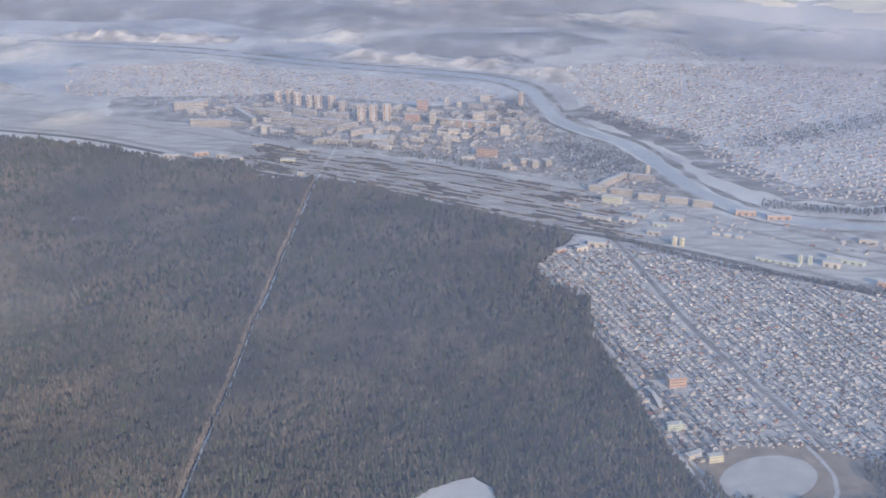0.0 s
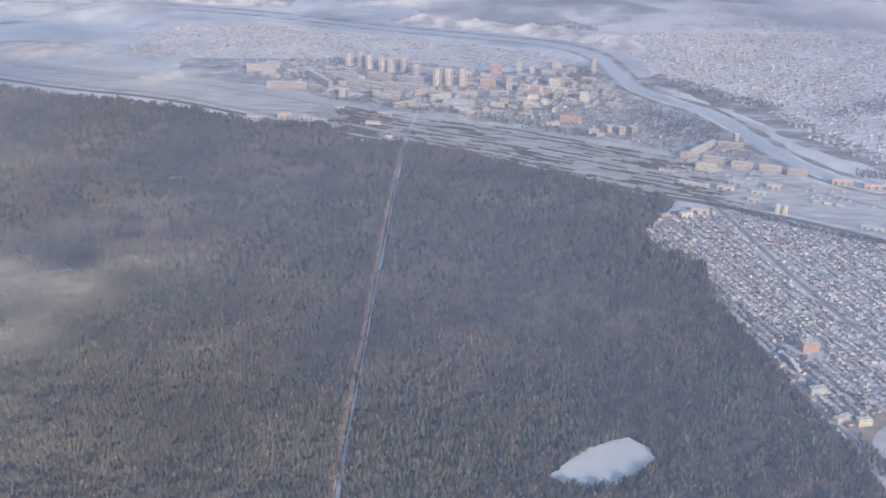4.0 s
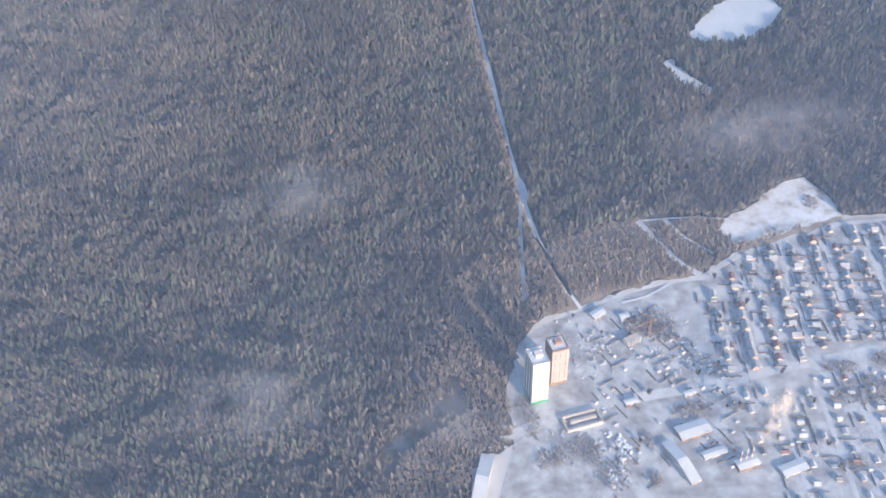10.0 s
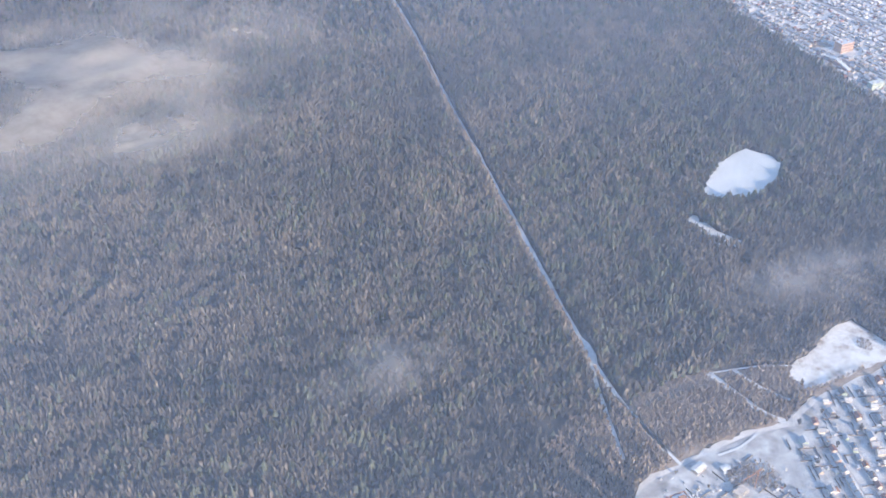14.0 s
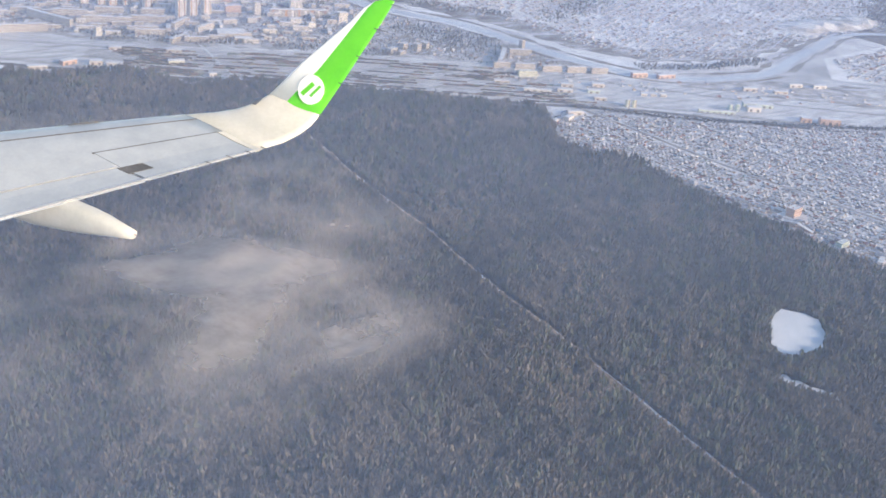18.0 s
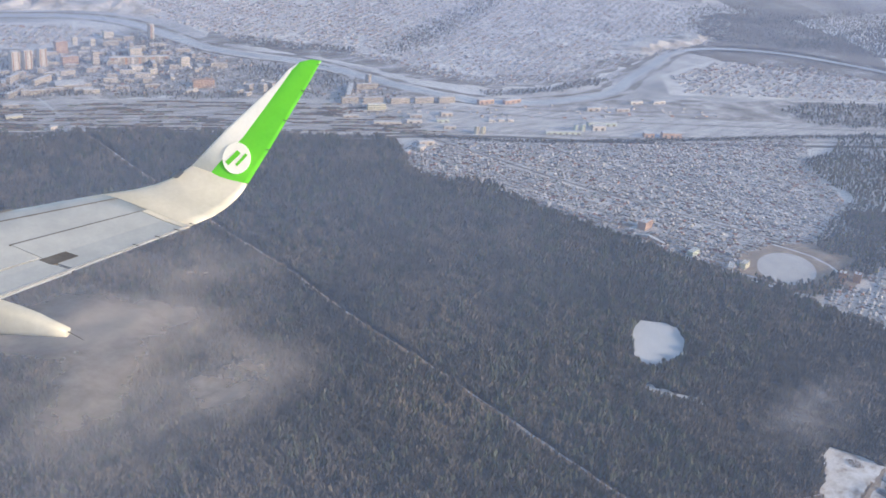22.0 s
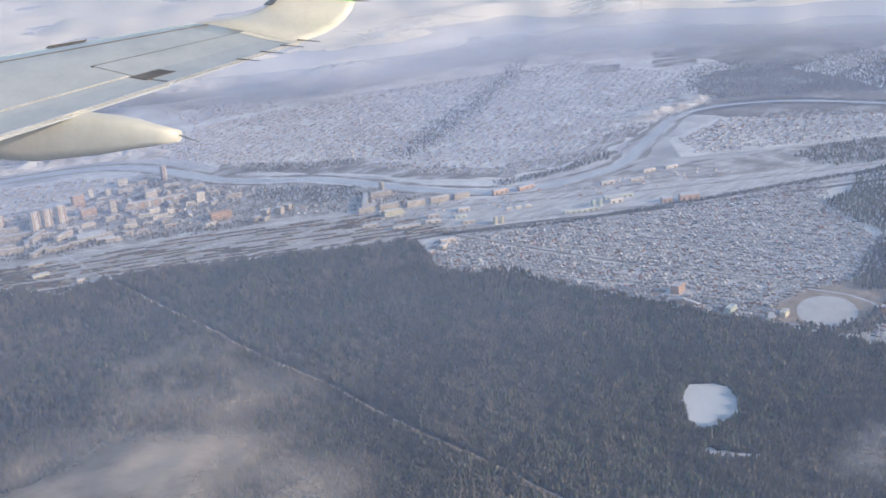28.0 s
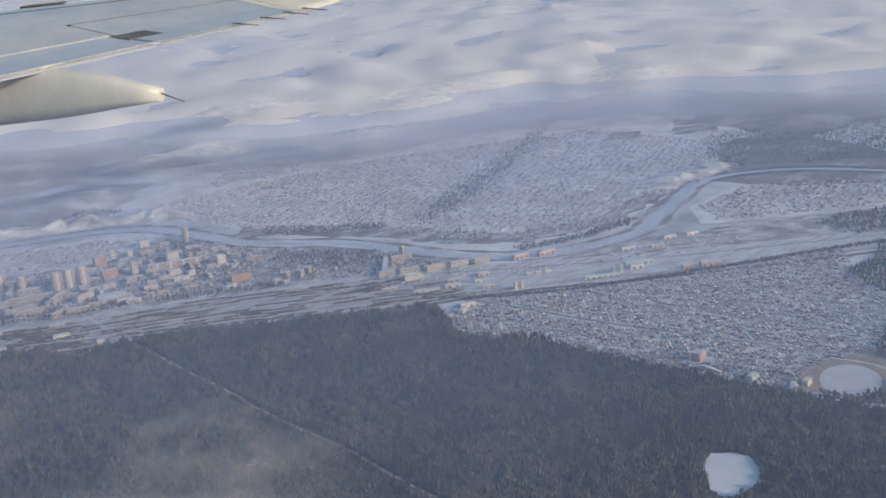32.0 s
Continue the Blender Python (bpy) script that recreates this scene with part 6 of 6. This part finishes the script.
LEW = [Vector(q) for q in ((0.34, -1.05, 0.53), (0.50, -1.55, 1.33), (0.735, -2.27, 2.34), (0.80, -2.43, 2.62), (0.845, -2.60, 2.79), (0.875, -2.80, 2.885))]
TEW = [Vector(q) for q in ((0.40, -2.12, 0.45), (0.56, -2.40, 1.22), (0.77, -2.76, 2.26), (0.82, -2.86, 2.55), (0.86, -2.93, 2.78), (0.88, -2.975, 2.90))]
THW = (0.036, 0.030, 0.022, 0.018, 0.014, 0.008)
IN = (-0.983, -0.081, 0.166)
part("leading_edge", loft([(a, b, t, IN) for a, b, t in zip(LEW, TEW, THW)]), M_DISC, wing, "white winglet leading edge")
GREEN = [(Vector((0.275, -1.20, 0.30)), Vector((0.385, -2.10, 0.40)), 0.07)]
GREEN += [(a + (b - a) * c, b + (b - a) * 0.012, t * 0.96 + 0.012) for a, b, t, c in zip(LEW, TEW, THW, (0.29, 0.36, 0.15, 0.10, 0.0, -0.02))]
part("green_blade", loft([(a, b, t, IN) for a, b, t in GREEN]), M_LIME, wing, "lime green winglet blade")


def on_blade(y, z, out=0.075):
    k = (z - 0.5) / 2.4
    return Vector(((0.1426 - 0.081 * y + 0.166 * z) / 0.983, y, z)) + Vector(IN) * (out - 0.02 * k)


bm = bmesh.new()
ring = [bm.verts.new(on_blade(-1.84 + 0.255 * math.cos(a), 0.86 + 0.285 * math.sin(a), 0.040)) for a in np.linspace(0, 2 * math.pi, 41)[:-1]]
ring2 = [bm.verts.new(on_blade(-1.84 + 0.255 * math.cos(a), 0.86 + 0.285 * math.sin(a), -0.02)) for a in np.linspace(0, 2 * math.pi, 41)[:-1]]
bm.faces.new(ring)
for i in range(40):
    bm.faces.new((ring[i], ring[(i + 1) % 40], ring2[(i + 1) % 40], ring2[i]))
bmesh.ops.recalc_face_normals(bm, faces=bm.faces[:])
disc = part("disc", bm, M_DISC, wing, "round white badge")


def badge_bar(points, w):
    bm = bmesh.new()
    for (y0, z0), (y1, z1) in zip(points, points[1:]):
        d = Vector((y1 - y0, z1 - z0)).normalized()
        nrm = Vector((-d.y, d.x)) * w / 2
        e = d * w * 0.3
        vs = [bm.verts.new(on_blade(y, z, 0.046)) for y, z in ((y0 - e.x + nrm.x, z0 - e.y + nrm.y), (y0 - e.x - nrm.x, z0 - e.y - nrm.y), (y1 + e.x - nrm.x, z1 + e.y - nrm.y), (y1 + e.x + nrm.x, z1 + e.y + nrm.y))]
        bm.faces.new(vs)
    bmesh.ops.recalc_face_normals(bm, faces=bm.faces[:])
    return bm


part("badge_shape", badge_bar([(-1.70, 0.75), (-1.85, 0.97)], 0.085), M_LIME, disc)
part("badge_shape", badge_bar([(-1.87, 0.75), (-2.00, 0.97)], 0.05), M_LIME, disc)
bm = bmesh.new()
vs = [bm.verts.new(Vector(q)) for q in ((0.10, -0.78, 0.31), (0.20, -0.90, 0.42), (0.16, -0.97, 0.42), (0.07, -0.90, 0.31))]
for v in list(vs):
    bm.verts.new(v.co + Vector((0.03, 0.06, -0.02)))
bm.verts.ensure_lookup_table()
bmesh.ops.convex_hull(bm, input=bm.verts[:])
bmesh.ops.translate(bm, verts=bm.verts[:], vec=Vector((-0.035, -0.03, 0.03)))
part("position_light", bm, M_LAMP, wing, "dark glass position lamp")


def wick(at, way, length=0.30):
    bm = bmesh.new()
    at, way = Vector(at), Vector(way).normalized()
    m = Matrix.Translation(at + way * length / 2) @ way.to_track_quat("Z", "Y").to_matrix().to_4x4()
    bmesh.ops.create_cone(bm, cap_ends=True, segments=6, radius1=0.010, radius2=0.005, depth=length, matrix=m)
    part("static_wick", bm, M_SEAL, wing)


for x in (-0.95, -1.25, -1.6, -2.0):
    wick(te_at(x) + Vector((0, 0.06, 0.03)), (0, -1, 0.0), 0.34)
for k in (0.0, 0.28, 0.52, 0.76, 0.97):
    p = TEW[0].lerp(TEW[5], k)
    wick(p + Vector((0, 0.04, 0)), (0, -1, 0.05), 0.26)


def canoe(x, length, tail, h, label):
    """A flap track fairing under the wing: a boat-shaped body that ends in a blunt cut tail."""
    bm = bmesh.new()
    te = te_at(x)
    rings = []
    n = 16
    for k in range(13):
        u = k / 12
        y = tail + (1 - u) * length
        ry = 0.19 * (math.sin(min(1, (1 - u) * 1.9 + 0.28) * math.pi / 2)) * (1 if k else 0.15)
        ring = []
        top = te.z + float(np.interp(y, [tail, tail + 0.3, tail + 0.62, 2.0], [-0.125, -0.085, -0.02, 0.02]))
        bot = te.z + float(np.interp(y, [tail, tail + 0.4, tail + 1.1, tail + 1.9, tail + length], [-0.262, -0.36, -0.54, -0.70, -0.74]))
        mid, rz = (top + bot) / 2, (top - bot) / 2
        for i in range(n):
            a = 2 * math.pi * i / n
            c, s = math.cos(a), math.sin(a)
            ring.append(bm.verts.new((x + ry * math.copysign(abs(c) ** 0.7, c), y, mid + rz * math.copysign(abs(s) ** 0.7, s))))
        rings.append(ring)
    for a, b in zip(rings, rings[1:]):
        for i in range(n):
            bm.faces.new((a[i], a[(i + 1) % n], b[(i + 1) % n], b[i]))
    bm.faces.new(rings[0])
    bm.faces.new(rings[-1])
    bmesh.ops.recalc_face_normals(bm, faces=bm.faces[:])
    for f in bm.faces:
        f.smooth = len(f.verts) == 4
    o = part("flap_track_fairing", bm, M_WINGW, wing, label)
    wick((x, tail + 0.03, te.z - 0.17), (0, -1, -0.25), 0.3)
    return o


canoe(-4.29, 3.2, -1.16, 0.32, "cream boat-shaped fairing under the flap")

# ---- clouds and haze ----


def cloud_sheet(name, x, y, z, rx, ry, material, parent=None, label="", lump=2.0, size=20.0, seed=0, n=40, turn=0.0):
    """A rounded lumpy sheet of vapour that thins out to its rim."""
    u, v = np.meshgrid(np.linspace(-1, 1, n), np.linspace(-1, 1, n))
    r = np.hypot(u, v)
    c, s = math.cos(turn), math.sin(turn)
    px, py = u * rx, v * ry
    X, Y = x + px * c - py * s, y + px * s + py * c
    Z = np.array([noise.fractal(Vector((a / size, b / size, seed * 7.1)), 0.8, 2.0, 5) for a, b in zip(X.ravel(), Y.ravel())]).reshape(X.shape)
    rim = np.clip((1 - r) / 0.75, 0, 1) ** 1.2
    Zc = z + lump * Z + lump * 0.8 * rim
    i = (np.arange(n - 1)[:, None] * n + np.arange(n - 1)[None]).ravel()
    me = raw_mesh(name, np.c_[X.ravel(), Y.ravel(), Zc.ravel()], np.c_[i, i + 1, i + n + 1, i + n], True)
    at = me.attributes.new("rim", "FLOAT", "POINT")
    at.data.foreach_set("value", rim.ravel().astype(np.float32))
    ob = part(name, me, material, parent)
    return ob


def cloud(x, y, z, rx, ry, label, seed, layers=3, turn=0.0, lump=3.0, material=M_CLOUD, size=14.0):
    o = tagged(new("cloud"), label, "cloud")
    for k in range(layers):
        cloud_sheet("cloud_layer", x + k * 1.5, y - k * 1.0, z + k * 3.0, rx * (1 - 0.15 * k), ry * (1 - 0.15 * k), material, o, lump=lump, size=size, seed=seed + k, turn=turn)
    return o


cloud(-90, 206, 28, 46, 40, "torn sunlit wisp of low cloud over the forest", 1, 1, 0.4, 1.6)
cloud(-58, 222, 25, 30, 18, "ragged pale wisp trailing from a low cloud", 6, 1, 0.6, 1.2)
cloud(-54, 236, 30, 25, 19, "torn pale wisp of cloud floating over the forest", 8, 1, 0.5, 1.1, M_WISP)
cloud(-70, 186, 29, 20, 13, "faint cloud wisp over the forest", 9, 1, 0.3, 0.9, M_WISP)
cloud(-112, 268, 31, 44, 30, "bright low cloud drifting over the forest", 7, 1, 0.2, 1.6)
cloud(26, 146, 10.5, 22, 9, "thin mist lying over the forest edge", 10, 1, 0.1, 0.6, M_MIST)
cloud(-46, 142, 10.5, 15, 8, "thin mist caught among the forest trees", 23, 1, 0.5, 0.6, M_MIST)
cloud(-52, 104, 10.5, 14, 9, "faint mist over the wooded slope", 24, 1, 0.4, 0.6, M_MIST)
cloud(-30, 96, 10.5, 13, 9, "thin mist over the forest by the tower", 12, 1, 0.1, 0.6, M_MIST)
cloud(-142, 472, 26, 60, 36, "low white cloud over the far rail yard", 14, 1, 0.0, 3.0, M_PUFF, 34.0)
cloud(-120, 400, 26, 30, 24, "low white cloud over the far forest", 16, 1, 0.0, 2.0)
cloud(11.8, 96.8, 3.0, 6.0, 2.2, "pale warm smoke plume drifting over snowy roofs", 17, 1, 0.72, 1.4, M_SMOKE, 4.0)
cloud(13.2, 97.6, 4.6, 4.0, 1.3, "thin second smoke plume over snowy roofs", 22, 1, 0.95, 1.2, M_SMOKE, 4.0)
cloud(15.5, 101, 5.5, 5.0, 3.2, "thin smoke spreading over the town gardens", 19, 1, 0.7, 0.5, M_MIST)
cloud(-135, 495, 20, 34, 26, "bright low cloud beside the far river bend", 30, 1, 0.1, 3.2, M_PUFF, 34.0)
cloud(-82, 385, 20, 20, 20, "small white cloud wisp over the rail yard", 31, 1, 0.1, 3.2, M_PUFF, 34.0)
cloud(-6, 520, 20, 30, 16, "white cloud wisp against the wooded hills", 32, 1, 0.1, 3.2, M_PUFF, 34.0)
cloud(118, 561, 20, 52, 30, "bright fluffy cloud over the far hills", 33, 1, 0.1, 3.2, M_PUFF, 34.0)
cloud(198, 520, 20, 50, 30, "broad white cloud over the far suburb", 34, 1, 0.1, 3.2, M_PUFF, 34.0)
cloud(300, 585, 22, 75, 45, "soft white cloud at the edge of the cloud deck", 36, 1, 0.4, 3.2, M_PUFF, 34.0)
cloud(410, 520, 22, 70, 45, "pale cloud drifting over the far plateau", 37, 1, 0.4, 3.2, M_PUFF, 34.0)
cloud(205, 640, 22, 70, 40, "soft white cloud beyond the far suburb", 38, 1, 0.1, 3.2, M_PUFF, 34.0)
cloud(28, 615, 20, 60, 30, "white cloud over distant hills", 35, 1, 0.1, 3.2, M_PUFF, 34.0)

haze = tagged(new("haze"), "thin winter haze as blue-tinted sheets, opacity painted thicker with distance", "haze")
# flat sheets paint aerial haze; rim holds opacity by distance, not an edge
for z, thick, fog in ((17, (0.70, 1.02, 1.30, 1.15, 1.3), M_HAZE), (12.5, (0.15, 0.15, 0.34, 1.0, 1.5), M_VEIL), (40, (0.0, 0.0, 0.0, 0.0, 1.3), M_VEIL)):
    th = np.linspace(0, 2 * math.pi, 73)
    rr = np.array([430, 500, 560, 620, 700, 760, 1000, 1400, 2000, 3000, 4500] if z > 30 else [0.1, 40, 80, 130, 180, 240, 320, 400, 500, 620, 760, 1000, 1400, 2000, 3000, 4500])
    T, R = np.meshgrid(th, rr)
    X, Y = R * np.cos(T) - 20, 110 + R * np.sin(T)
    nc = X.shape[1]
    i = (np.arange(X.shape[0] - 1)[:, None] * nc + np.arange(nc - 1)[None]).ravel()
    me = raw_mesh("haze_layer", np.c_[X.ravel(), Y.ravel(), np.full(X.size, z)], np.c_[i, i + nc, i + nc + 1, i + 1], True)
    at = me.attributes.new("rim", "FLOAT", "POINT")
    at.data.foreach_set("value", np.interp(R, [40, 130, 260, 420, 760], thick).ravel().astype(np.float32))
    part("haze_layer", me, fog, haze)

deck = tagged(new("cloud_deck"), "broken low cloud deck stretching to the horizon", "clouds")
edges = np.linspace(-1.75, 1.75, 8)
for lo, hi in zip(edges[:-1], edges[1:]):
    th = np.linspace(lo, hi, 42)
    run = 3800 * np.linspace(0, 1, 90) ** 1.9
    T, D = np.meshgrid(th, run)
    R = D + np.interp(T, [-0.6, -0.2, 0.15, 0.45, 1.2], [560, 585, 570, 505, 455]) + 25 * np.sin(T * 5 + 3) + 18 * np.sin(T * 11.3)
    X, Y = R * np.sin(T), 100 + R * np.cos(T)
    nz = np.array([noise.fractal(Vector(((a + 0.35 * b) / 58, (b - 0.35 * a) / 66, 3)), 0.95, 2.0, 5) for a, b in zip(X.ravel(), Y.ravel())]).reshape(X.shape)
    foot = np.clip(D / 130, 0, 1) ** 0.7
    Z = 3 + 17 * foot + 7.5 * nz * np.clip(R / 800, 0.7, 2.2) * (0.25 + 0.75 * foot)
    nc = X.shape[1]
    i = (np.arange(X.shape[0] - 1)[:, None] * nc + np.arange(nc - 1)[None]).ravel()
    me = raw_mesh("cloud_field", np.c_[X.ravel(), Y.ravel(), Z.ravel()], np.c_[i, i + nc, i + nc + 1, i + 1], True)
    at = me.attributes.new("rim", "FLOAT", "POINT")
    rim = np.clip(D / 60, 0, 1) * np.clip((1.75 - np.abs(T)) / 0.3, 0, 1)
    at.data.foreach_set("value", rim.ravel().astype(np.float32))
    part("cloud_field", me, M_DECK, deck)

# towering cloud far off at the horizon
bank_r, bank_n = 4400, 160
th = np.linspace(-1.9, 1.9, bank_n)
hs = np.array([0.0, 0.35, 0.7, 0.88, 1.0])
prof = np.array([noise.fractal(Vector((t * 7, 3.3, 0)), 0.9, 2.0, 5) for t in th])
V = []
for h in hs:
    r = bank_r + 260 * h + 120 * np.array([noise.fractal(Vector((t * 16, h * 3, 9)), 0.8, 2.0, 4) for t in th])
    V.append(np.c_[r * np.sin(th), 100 + r * np.cos(th), (430 + 130 * prof) * h])
V = np.vstack(V)
i = (np.arange(len(hs) - 1)[:, None] * bank_n + np.arange(bank_n - 1)[None]).ravel()
me = raw_mesh("cloud_bank", V, np.c_[i, i + 1, i + bank_n + 1, i + bank_n], True)
tagged(part("cloud_bank", me, M_BANKC), "pale blue-grey cloud bank along the horizon", "clouds", kind="structure")
